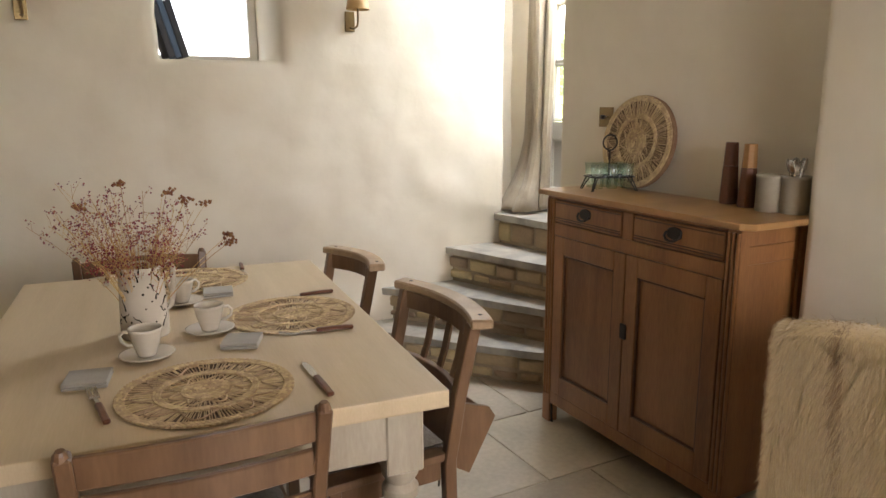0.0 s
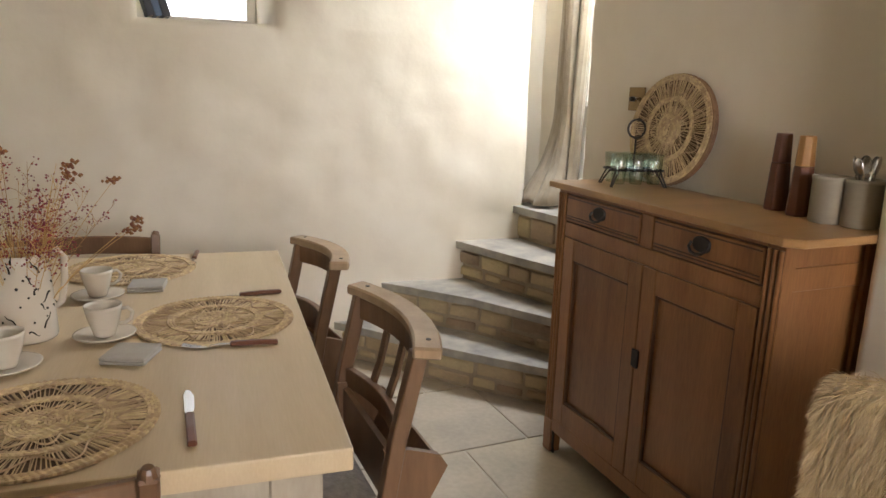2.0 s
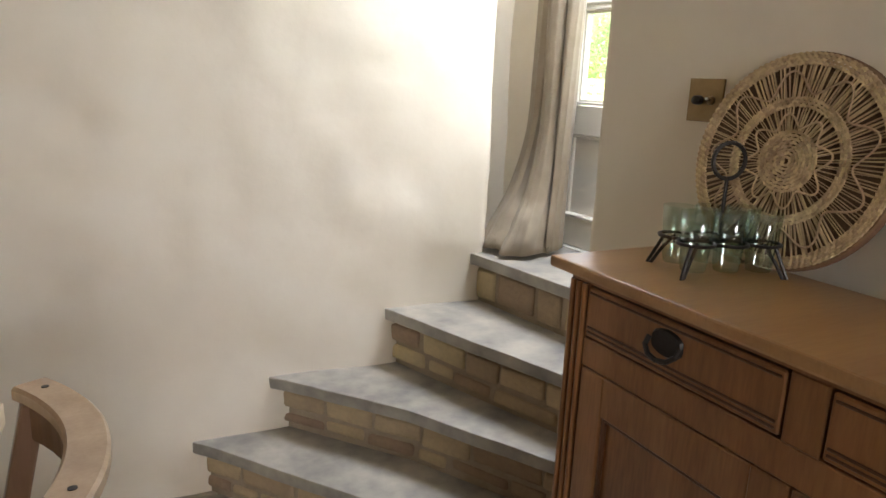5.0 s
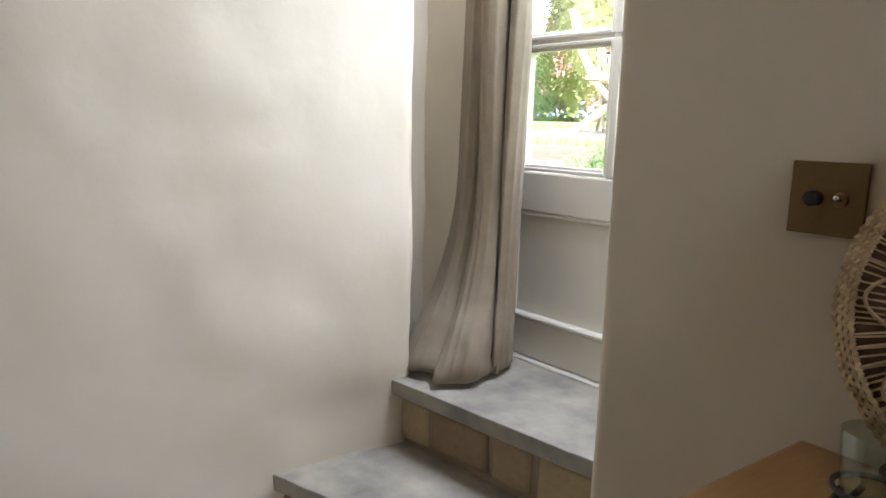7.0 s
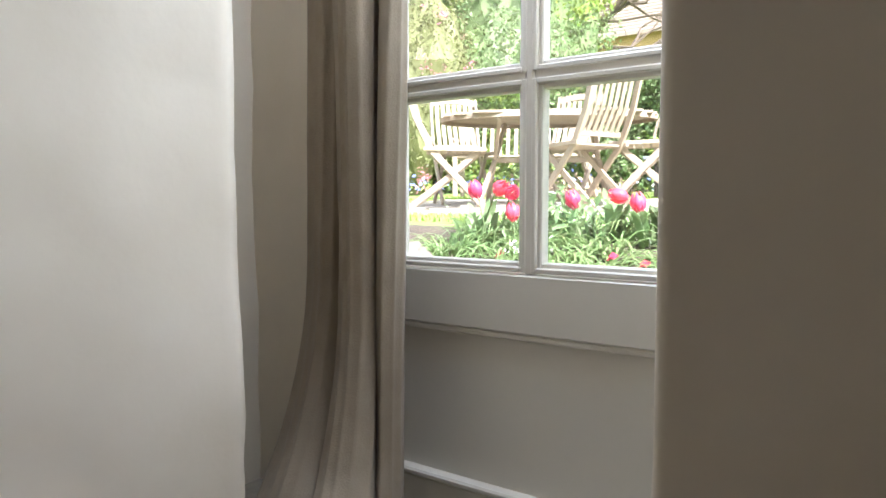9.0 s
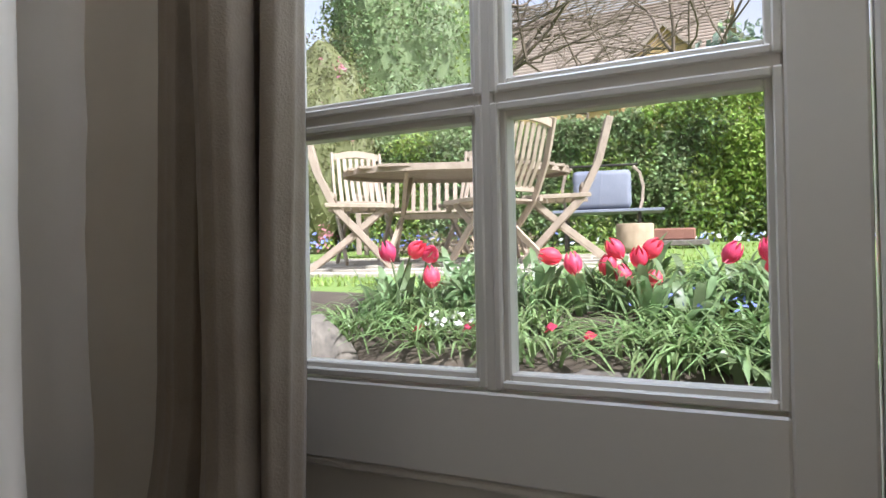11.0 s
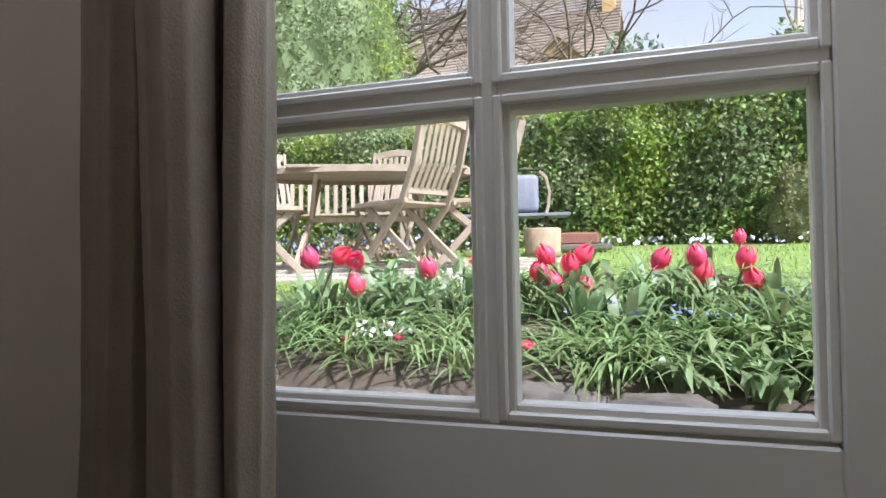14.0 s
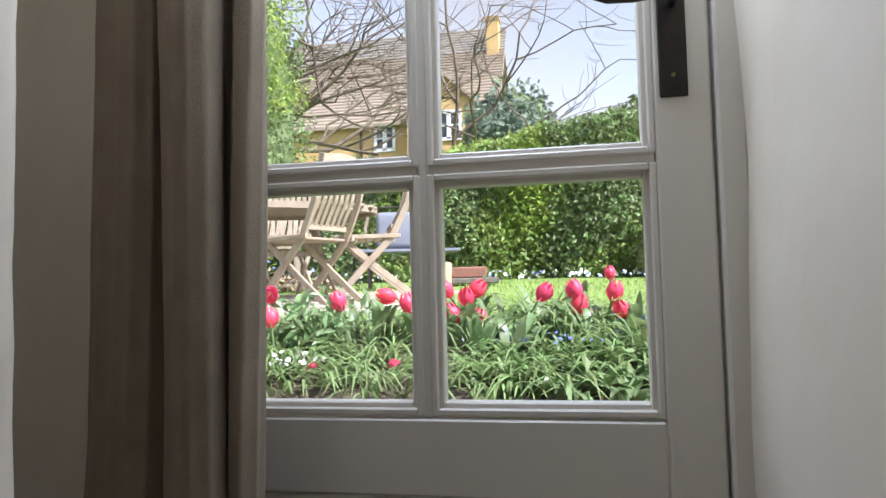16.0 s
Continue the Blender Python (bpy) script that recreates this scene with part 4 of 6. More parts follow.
# ---- jug with dried flowers ----
def jug():
    t = thing("jug", pose(0.462, 2.60, 0.7705), "cream stoneware jug splashed with black glaze", "jug")
    body = smooth(part("body", lathe([(0.0, 0.003), (0.060, 0.0), (0.064, 0.006), (0.063, 0.05), (0.060, 0.12), (0.058, 0.18), (0.060, 0.200), (0.057, 0.200), (0.054, 0.18), (0.056, 0.10), (0.058, 0.012), (0.0, 0.010)], 40, cap=False), GLAZE, t))
    smooth(part("handle", tube([(0.056, 0.01, 0.185), (0.074, 0.012, 0.200), (0.086, 0.014, 0.18), (0.084, 0.014, 0.12), (0.074, 0.012, 0.075), (0.060, 0.01, 0.065)], 0.008, 10), GLAZE, t))
    rg = random.Random(11)
    for _ in range(40):
        a, z = rg.uniform(-2.9, 0.6), rg.uniform(0.01, 0.185)
        r = 0.0632 if z < 0.08 else 0.0612
        bm = bmesh.new()
        if rg.random() < 0.5:
            da, dz = rg.uniform(-0.4, 0.4), rg.uniform(-0.02, 0.035)
            pts = [(r * math.cos(a + da * f), r * math.sin(a + da * f), z + dz * f + 0.004 * math.sin(f * 6)) for f in np.linspace(0, 1, 6)]
            tube(pts, rg.uniform(0.0012, 0.0028), 6, bm, taper=0.0008)
        else:
            s = rg.uniform(0.0015, 0.004)
            tube([(r * math.cos(a), r * math.sin(a), z), ((r + 0.0008) * math.cos(a), (r + 0.0008) * math.sin(a), z + 0.0004)], s, 7, bm)
        part("glaze_splash", bm, GLAZE_BLACK, body)
    return t


jug()


def dried_flowers():
    t = thing("dried_flowers", pose(0.462, 2.60, 0.95), "bunch of dried grasses, red berries and rusty yarrow in the jug", "dried flowers")
    rg = random.Random(5)
    stems, berries, grass = bmesh.new(), bmesh.new(), bmesh.new()

    def bead(bm, p, r):
        vs = [bm.verts.new(p + Vector(d) * r) for d in ((1, 0, 0), (0, 1, 0), (-1, 0, 0), (0, -1, 0), (0, 0, 1), (0, 0, -1))]
        for k in range(4):
            bm.faces.new((vs[k], vs[(k + 1) % 4], vs[4]))
            bm.faces.new((vs[(k + 1) % 4], vs[k], vs[5]))

    def stem(a, lean, h, r=0.0012):
        base = Vector((0.03 * math.cos(a), 0.03 * math.sin(a), -0.15))
        pts = []
        for f in np.linspace(0, 1, 7):
            d = lean * f ** 1.5
            pts.append(base + Vector((d * math.cos(a), d * math.sin(a), (h + 0.15) * f)))
        tube(pts, r, 4, stems, taper=r * 0.6)
        return pts

    for _ in range(34):
        pts = stem(rg.uniform(0, 6.28), rg.uniform(0.04, 0.24) if _ % 2 else rg.uniform(0.02, 0.13), rg.uniform(0.08, 0.22))
        for _ in range(13):
            f = rg.uniform(0.45, 1.0)
            k = min(int(f * 6), 5)
            p = pts[k].lerp(pts[k + 1], f * 6 - k)
            q = p + Vector((rg.uniform(-0.035, 0.035), rg.uniform(-0.035, 0.035), rg.uniform(-0.005, 0.045)))
            tube([p, p.lerp(q, 0.6) + Vector((0, 0, 0.004)), q], 0.0006, 3, stems)
            for _ in range(4):
                bead(berries, q + Vector((rg.uniform(-1, 1), rg.uniform(-1, 1), rg.uniform(-1, 1))) * 0.010, rg.uniform(0.0016, 0.0032))
    for a, lean, h in ((0.4, 0.19, 0.165), (-0.2, 0.21, 0.07), (0.1, 0.22, 0.075), (1.9, 0.04, 0.235), (-0.6, 0.11, 0.20), (0.9, 0.14, 0.20), (2.6, 0.12, 0.18)):
        pts = stem(a, lean, h, 0.0016)
        head = bmesh.new()
        for _ in range(22):
            bead(head, pts[-1] + Vector((rg.gauss(0, 0.010), rg.gauss(0, 0.010), rg.gauss(0, 0.005))), rg.uniform(0.003, 0.006))
        part("yarrow_head", head, RUST_FLOWER, t, "rust coloured flat flower head")
    for _ in range(150):
        a = rg.uniform(0, 6.28)
        h, lean = rg.uniform(0.04, 0.15), rg.uniform(0.01, 0.10)
        pts = [Vector((0.04 * math.cos(a), 0.04 * math.sin(a), -0.03)) + Vector((lean * f * f * math.cos(a), lean * f * f * math.sin(a), h * f)) for f in np.linspace(0, 1, 4)]
        tube(pts, 0.0011, 3, grass, taper=0.0004)
    stem(2.7, 0.17, 0.25, 0.0010)
    part("stems", stems, STEM, t)
    part("berries", berries, BERRY, t, "small dark red dried berries")
    part("grass", grass, STEM, t, "fine straw coloured grass")
    return t


dried_flowers()


# ---- on the sideboard ----
def glass_caddy():
    t = thing("glass_caddy", pose(2.303, 2.742, 1.0405, 0, 0, -20), "black wire caddy holding six green glass tumblers", "caddy")
    for sx in (-1, 1):
        for sy in (-1, 1):
            part("leg", tube([(sx * 0.062, sy * 0.040, 0.060), (sx * 0.080, sy * 0.052, 0.030), (sx * 0.092, sy * 0.060, 0.004), (sx * 0.098, sy * 0.064, 0.004), (sx * 0.094, sy * 0.060, 0.015), (sx * 0.078, sy * 0.048, 0.058)], 0.0032, 8), IRON, t)
    for k in range(3):
        for s in (-1, 1):
            cx, cy = (k - 1) * 0.062, s * 0.032
            part("ring", tube([(cx + 0.0315 * math.cos(a), cy + 0.0315 * math.sin(a), 0.060) for a in np.linspace(0, 2 * math.pi, 25)], 0.0030, 6), IRON, t)
    part("stem", tube([(0, 0, 0.045), (0, 0, 0.168)], 0.0035, 8), IRON, t)
    part("hoop", tube([(0.030 * math.sin(a), 0, 0.198 - 0.031 * math.cos(a)) for a in np.linspace(0, 2 * math.pi, 25)], 0.0038, 8), IRON, t)
    part("cross_wire", tube([(-0.085, 0, 0.056), (0.085, 0, 0.056)], 0.0028, 6), IRON, t)
    return t


CADDY = glass_caddy()


def tumbler(m):
    ob = smooth(part("tumbler", lathe([(0.0, 0.0), (0.020, 0.0), (0.0215, 0.004), (0.0265, 0.060), (0.0295, 0.102), (0.0288, 0.1025)], 24, cap=False), GREEN_GLASS))
    ob.matrix_world = m
    return tagged(ob, "small green recycled glass tumbler in the wire caddy", "glass", "tumblers in the caddy")


for k in range(3):
    for s in (-1, 1):
        tumbler(CADDY.matrix_world @ pose((k - 1) * 0.062, s * 0.032, 0.012))


def mill(m, cap, label):
    t = thing("pepper_mill", m, label, "mill", "pair of mills")

    def square(z0, z1, a, b, mat, name):
        bm = bmesh.new()
        n = 8
        lo = [bm.verts.new((a * math.cos(math.pi / 8 + k * math.pi / 4), a * math.sin(math.pi / 8 + k * math.pi / 4), z0)) for k in range(n)]
        hi = [bm.verts.new((b * math.cos(math.pi / 8 + k * math.pi / 4), b * math.sin(math.pi / 8 + k * math.pi / 4), z1)) for k in range(n)]
        bm.faces.new(lo[::-1])
        bm.faces.new(hi)
        for k in range(n):
            bm.faces.new((lo[k], lo[(k + 1) % n], hi[(k + 1) % n], hi[k]))
        bmesh.ops.bevel(bm, geom=list(bm.edges), offset=0.002, segments=1, affect="EDGES")
        part(name, bm, mat, t)

    square(0, 0.135, 0.034, 0.027, WALNUT, "body")
    square(0.1355, 0.218, 0.0265, 0.0225, cap, "cap")
    return t


mill(pose(2.395, 2.225, 1.0405), WALNUT, "tall faceted dark walnut pepper mill")
mill(pose(2.370, 2.130, 1.0405), HONEY, "tall faceted walnut mill with a honey wood cap")


def jar(m, label):
    ob = smooth(part("stoneware_jar", lathe([(0.0, 0.0), (0.042, 0.0), (0.045, 0.004), (0.045, 0.108), (0.047, 0.112), (0.047, 0.122), (0.043, 0.122), (0.041, 0.11), (0.041, 0.008), (0.0, 0.006)], 32, cap=False), STONEWARE))
    ob.matrix_world = m
    return tagged(ob, label, "jar", "pair of stoneware jars")


jar(pose(2.352, 2.030, 1.0405), "plain grey stoneware jar standing on the sideboard")
jar(pose(2.372, 1.952, 1.0405), "grey stoneware jar holding steel spoons")


def spoon(m):
    t = thing("spoon", m, "steel dessert spoon standing in the jar", "spoon", "spoons in the jar")
    part("stem", solid([(0, 0, 0), (0, 0.002, 0.06), (0, 0, 0.125)], 0.006, 0.002, (1, 0, 0)), STEEL, t)
    bm = bmesh.new()
    bmesh.ops.create_uvsphere(bm, u_segments=14, v_segments=8, radius=1.0)
    bmesh.ops.delete(bm, geom=[v for v in bm.verts if v.co.y > 0.02], context="VERTS")
    bmesh.ops.transform(bm, matrix=Matrix.Diagonal((0.016, 0.007, 0.025, 1)), verts=bm.verts)
    bmesh.ops.transform(bm, matrix=Matrix.Translation((0, 0.003, 0.148)), verts=bm.verts)
    ob = smooth(part("bowl", bm, STEEL, t))
    mod = ob.modifiers.new("thickness", "SOLIDIFY")
    mod.thickness = 0.001
    return t


for dx, dy, tilt, turn in ((0.0, 0.014, 12, 80), (0.010, -0.004, 14, 200), (-0.014, 0.0, 10, 130), (0.0, -0.016, 16, 260), (0.014, 0.010, 9, 20)):
    spoon(pose(2.372 + dx * 0.6, 1.952 + dy * 0.6, 1.050, tilt, 0, turn))

# ---- on the walls ----
t = thing("dimmer_switch", pose(2.466, 2.944, 1.336), "aged brass dimmer and toggle switch plate on the wall", "light switch")
part("plate", boxes((-0.005, 0.0, -0.043, 0.043, -0.043, 0.043), bevel=0.001), BRASS, t)
smooth(part("dimmer_knob", lathe([(0.0095, 0), (0.009, 0.014), (0.008, 0.016)], 16), IRON, t)).matrix_world = t.matrix_world @ pose(-0.005, 0.013, 0, 0, -90, 0)
b = smooth(part("toggle_boss", lathe([(0.009, 0), (0.009, 0.003), (0.006, 0.004)], 16), BRASS, t))
b.matrix_world = t.matrix_world @ pose(-0.005, -0.016, 0, 0, -90, 0)
smooth(part("toggle", lathe([(0.0025, 0), (0.004, 0.012), (0.0025, 0.014)], 10), STEEL, t)).matrix_world = t.matrix_world @ pose(-0.008, -0.016, 0, 0, -75, 0)


def wall_lamp(x, z):
    y = north_line(x) + 0.004
    t = thing("wall_lamp", pose(x, y, z), "brass swan-neck wall lamp with a gold fabric shade", "wall lamp", "wall lamps")
    part("back_plate", boxes((-0.026, 0.026, -0.016, 0.0, -0.05, 0.05), bevel=0.002), BRASS, t)
    part("arm", tube([(0, -0.014, -0.03), (0.005, -0.05, -0.038), (0.008, -0.085, -0.03), (0.008, -0.10, -0.005), (0.008, -0.10, 0.055)], 0.005, 8), BRASS, t)
    bm = lathe([(0.060, 0.05), (0.042, 0.16)], 28, None, (0.008, -0.10), cap=False)
    lathe([(0.0585, 0.05), (0.0405, 0.16)], 28, bm, (0.008, -0.10), cap=False)
    smooth(part("shade", bm, SHADE, t))
    return t


wall_lamp(1.735, 1.815)
wall_lamp(0.265, 1.81)

# ---- the small deep window in the north wall ----
t = thing("window_1", pose(0, 0, 0), "small white casement window set deep in the plastered wall", "window", "", "structure")
yw = 4.52
part("window_frame", boxes((WX0, WX0 + 0.045, yw, yw + 0.05, WZ0, WZ1), (WX1 - 0.045, WX1, yw, yw + 0.05, WZ0, WZ1), (WX0 + 0.045, WX1 - 0.045, yw, yw + 0.05, WZ0, WZ0 + 0.04), (WX0 + 0.045, WX1 - 0.045, yw, yw + 0.05, WZ1 - 0.04, WZ1), bevel=0.003), PAINT, t)
p = part("pane", boxes((WX0 + 0.04, WX1 - 0.04, yw + 0.02, yw + 0.024, WZ0 + 0.035, WZ1 - 0.035)), GLASS, t)
p.visible_shadow = False
for k, (x, w, h, mat, label) in enumerate(((0.855, 0.030, 0.30, BOOK_DARK, "dark bound book leaning on the window sill"), (0.888, 0.026, 0.29, BOOK_BLUE, "blue bound book leaning on the window sill"), (0.918, 0.032, 0.27, BOOK_DARK, "black bound book leaning on the window sill"))):
    bk = thing("book", pose(x, 4.20, WZ0 + 0.006, 0, -15, 0), label, "book", "books on the sill")
    part("cover", boxes((0, 0.003, 0, 0.19, 0, h), (w - 0.003, w, 0, 0.19, 0, h), (0.003, w - 0.003, 0, 0.004, 0, h), bevel=0.001), mat, bk)
    part("pages", boxes((0.003, w - 0.003, 0.004, 0.185, 0.004, h - 0.004)), PAPER, bk)


# ---- armchair under a sheepskin ----
def fur_chair():
    t = thing("fur_covered_chair", pose(1.80, 1.555, 0, 0, 0, -68), "chair draped with a cream and brown sheepskin", "armchair")
    W, H = 0.62, 0.825
    for x in (0.03, W - 0.03):
        for y in (0.05, 0.42):
            part("leg", boxes((x - 0.02, x + 0.02, y - 0.02, y + 0.02, 0, 0.36), bevel=0.003), OAK, t)
    bm = bmesh.new()
    box(bm, 0, W, 0.02, 0.50, 0.36, 0.46, 0.03, segments=3)
    smooth(part("seat", bm, LINEN, t, "pale linen seat"))
    bm = bmesh.new()
    box(bm, 0.0, W, 0.0, 0.10, 0.30, H - 0.02, 0.03, segments=3)
    smooth(part("backrest", bm, LINEN, t))
    # pelt and pile
    rg = random.Random(3)
    verts, faces, mats = [], [], []

    def skin(s, f):
        """The pelt's surface: down the rear, over the top and a little down the front."""
        x = -0.015 + (W + 0.03) * s
        top = H + 0.05 * s + 0.01 * math.sin(s * 9)
        back = 0.72
        if f < 0.8:
            return Vector((x, -0.025 - 0.012 * math.sin(f * 5 + s * 6), top - back * (1 - f / 0.8))), Vector((0, -1, 0.1))
        g = (f - 0.8) / 0.2
        a = g * math.pi
        return Vector((x, 0.05 - 0.075 * math.cos(a), top + 0.03 * math.sin(a))), Vector((0, -math.cos(a), math.sin(a)))

    gi, gj = 24, 30
    pelt = bmesh.new()
    g = [[pelt.verts.new(skin(i / gi, j / gj)[0]) for i in range(gi + 1)] for j in range(gj + 1)]
    for a, b in zip(g, g[1:]):
        for i in range(gi):
            pelt.faces.new((a[i], a[i + 1], b[i + 1], b[i]))
    skin_ob = smooth(part("sheepskin", pelt, [FUR], t, "long-haired cream sheepskin with brown patches"))
    mod = skin_ob.modifiers.new("thickness", "SOLIDIFY")
    mod.thickness = 0.012
    for _ in range(60000):
        s, f = rg.random(), rg.random()
        p, n = skin(s, f)
        if rg.random() < 0.10:
            s = 0.0
            p, n = skin(s, f)
            n = n + Vector((-1.2, 0, 0))
        n = (n * 0.55 + Vector((rg.gauss(0, 0.2) + 0.25 * math.sin(s * 7 + f * 5), rg.gauss(0, 0.15), rg.gauss(-0.75, 0.2)))).normalized()
        length = rg.uniform(0.022, 0.042)
        side = n.cross(Vector((rg.gauss(0, 1), rg.gauss(0, 1), rg.gauss(0, 1)))).normalized() * 0.0007
        droop = Vector((0, 0, -0.35 * length))
        q, r = p + n * length * 0.55 + droop * 0.3, p + n * length + droop
        i = len(verts)
        verts += [tuple(p - side), tuple(p + side), tuple(q + side * 0.7), tuple(q - side * 0.7), tuple(r)]
        faces += [(i, i + 1, i + 2, i + 3), (i + 3, i + 2, i + 4)]
        brown = 0.5 * noise.noise(Vector((s * 5 + 1.3, f * 2.6, 4.0))) + 1.2 * max(0, 1 - abs(s - 0.17 - 0.1 * (1 - f)) / 0.10) * (0.25 + f * 0.75) + max(0, s - 0.28) * 1.1
        mats += [1 if brown > 0.70 + rg.uniform(-0.12, 0.12) else 0] * 2
    me = bpy.data.meshes.new("pile")
    me.from_pydata(verts, [], faces)
    me.materials.append(FUR)
    me.materials.append(FUR_BROWN)
    me.polygons.foreach_set("material_index", mats)
    pile = new("pile", me)
    pile.parent = skin_ob
    return t


FUR_BROWN = material("brown_fur", (0.38, 0.25, 0.13), (0.26, 0.16, 0.08), 0.8, 6, 60, 0.2, sheen=0.4, vary=0.3, island=True)
fur_chair()

# ---- the garden ----
def ground_z(x, y):
    if x < 4.12:
        return 0.72
    rise = 1.03 + 0.25 * min(1, (x - 4.12) / 0.8) + max(0, min(0.40, (x - 4.92) * 0.045))
    return rise + 0.012 * noise.noise(Vector((x * 1.5, y * 1.5, 0)))


def mesh_thing(name, verts, faces, mats, index=None, parent=None, label="", category="", kind="", group=""):
    me = bpy.data.meshes.new(name)
    me.from_pydata(verts, [], faces)
    for m in mats:
        me.materials.append(m)
    if index is not None:
        me.polygons.foreach_set("material_index", index)
    ob = new(name, me)
    if parent is not None:
        ob.parent = parent
    return tagged(ob, label, category, group, kind)


xs = [3.10, 3.6, 4.119, 4.121] + steps_between(4.3, 16, 0.3) + [16, 20, 30, 60, 150, 400]
ys = [-400, -100, -40, -15] + steps_between(-8, 16, 0.4) + [16, 25, 50, 120, 400]
verts = [(x, y, ground_z(x, y)) for x in xs for y in ys]
faces = [(i * len(ys) + j, (i + 1) * len(ys) + j, (i + 1) * len(ys) + j + 1, i * len(ys) + j + 1) for i in range(len(xs) - 1) for j in range(len(ys) - 1)]
smooth(mesh_thing("ground", verts, faces, [LAWN], label="bright green mown lawn rising from the house", category="lawn", kind="structure"))

# the bed of soil
bm = bmesh.new()
n = 30
g = [[bm.verts.new((4.14 + 0.80 * i / 8, 1.6 + 4.2 * j / n, ground_z(4.14 + 0.80 * i / 8, 1.6 + 4.2 * j / n) + 0.012 + 0.03 * math.sin(math.pi * i / 8) + 0.012 * noise.noise(Vector((i, j, 3))))) for j in range(n + 1)] for i in range(9)]
for a, b in zip(g, g[1:]):
    for j in range(n):
        bm.faces.new((a[j], a[j + 1], b[j + 1], b[j]))
tagged(smooth(part("flower_bed", bm, SOIL)), "dark soil of the flower bed by the door", "flower bed", "", "structure")

grg = random.Random(21)


def boulder(x, y, z, sx, sy, sz, turn):
    bm = bmesh.new()
    bmesh.ops.create_icosphere(bm, subdivisions=4, radius=1.0)
    for v in bm.verts:
        k = 1 + 0.05 * noise.noise(v.co * 9 + Vector((x, 0, y))) + 0.22 * noise.noise(v.co * 1.3 + Vector((x * 7, y * 7, 0))) + 0.06 * noise.noise(v.co * 4 + Vector((y, x, 0)))
        v.co = Vector((math.copysign(abs(v.co.x) ** 0.75, v.co.x) * sx * k, math.copysign(abs(v.co.y) ** 0.75, v.co.y) * sy * k, math.copysign(abs(v.co.z) ** 0.75, v.co.z) * sz * k))
    ob = smooth(part("edging_stone", bm, ROCK))
    ob.matrix_world = pose(x, y, z, 0, 0, turn)
    return tagged(ob, "rough brown edging stone at the flower bed", "stone", "edging stones of the bed")


boulder(4.16, 4.98, 1.04, 0.17, 0.20, 0.20, 10)
for x, y, s in ((4.12, 4.52, 0.13), (4.10, 4.30, 0.12), (4.13, 4.08, 0.11), (4.14, 3.85, 0.14), (4.10, 3.60, 0.15), (4.13, 3.33, 0.13), (4.12, 3.08, 0.15), (4.14, 2.8, 0.14), (4.10, 2.52, 0.15), (4.12, 2.2, 0.16), (4.11, 1.9, 0.14), (4.32, 3.98, 0.10), (4.34, 4.62, 0.09)):
    boulder(x - 0.03, y, 0.985 + grg.uniform(-0.03, 0.03), s * 0.95, s * 1.2, s * 0.9, grg.uniform(-20, 20))
for y in np.arange(1.7, 5.4, 0.27):
    boulder(4.13 + grg.uniform(-0.02, 0.02), float(y), 0.80, 0.13, 0.16, 0.10, grg.uniform(-10, 10))


def strap(verts, faces, base, yaw, length, lean, width, curl=1.0, n=5):
    """One long arching leaf."""
    d = Vector((math.cos(yaw), math.sin(yaw), 0))
    s = Vector((-d.y, d.x, 0))
    i0 = len(verts)
    for k in range(n + 1):
        f = k / n
        p = base + d * (lean * f ** 1.5) + Vector((0, 0, length * (f - curl * 0.5 * f * f * f)))
        w = width * (0.55 + 0.6 * f) * (1 - f ** 3) + 0.0008
        fold = Vector((0, 0, w * 0.35))
        verts += [tuple(p - s * w + fold), tuple(p), tuple(p + s * w + fold)]
    for k in range(n):
        a = i0 + 3 * k
        faces += [(a, a + 1, a + 4, a + 3), (a + 1, a + 2, a + 5, a + 4)]


def clump(name, x, y, count, length, spread, width, mat, label, curl=1.0, radius=0.10, wet=1.0):
    verts, faces = [], []
    for _ in range(count):
        a, r = grg.uniform(0, 6.28), radius * math.sqrt(grg.random())
        px, py = x + r * math.cos(a), y + r * math.sin(a)
        strap(verts, faces, Vector((px, py, ground_z(px, py))), a + grg.gauss(0, 0.7), length * grg.uniform(0.6, 1.1), spread * grg.uniform(0.4, 1.2), width * grg.uniform(0.7, 1.2), curl * grg.uniform(0.6, 1.3))
    return smooth(mesh_thing(name, verts, faces, [mat], label=label, category="plant", group="plants in the bed"))


BLUEBELL_LEAF = material("strap_leaf", (0.32, 0.43, 0.18), (0.22, 0.33, 0.12), 0.4, 3, 30, 0.0, vary=0.35, island=True, leafy=0.42)
for k in range(74):
    x, y = grg.uniform(4.33, 4.95), grg.uniform(2.3, 5.0)
    clump("strap_leaf_clump", x, y, 34, 0.26, 0.26, 0.0065, BLUEBELL_LEAF, "arching green strap leaves of spring bulbs", 1.5, 0.09)
for k in range(30):
    x, y = grg.uniform(4.55, 4.95), grg.uniform(2.4, 5.0)
    clump("tulip_leaf_clump", x, y, 8, 0.30, 0.12, 0.022, BLADE, "broad grey-green tulip leaves", 0.7, 0.06)
for k in range(30):
    x, y = grg.uniform(4.25, 4.7), grg.uniform(2.6, 3.75)
    clump("broad_leaf_clump", x, y, 12, 0.20, 0.15, 0.024, BLADE, "broad glossy leaves at the bed edge", 1.4, 0.07)


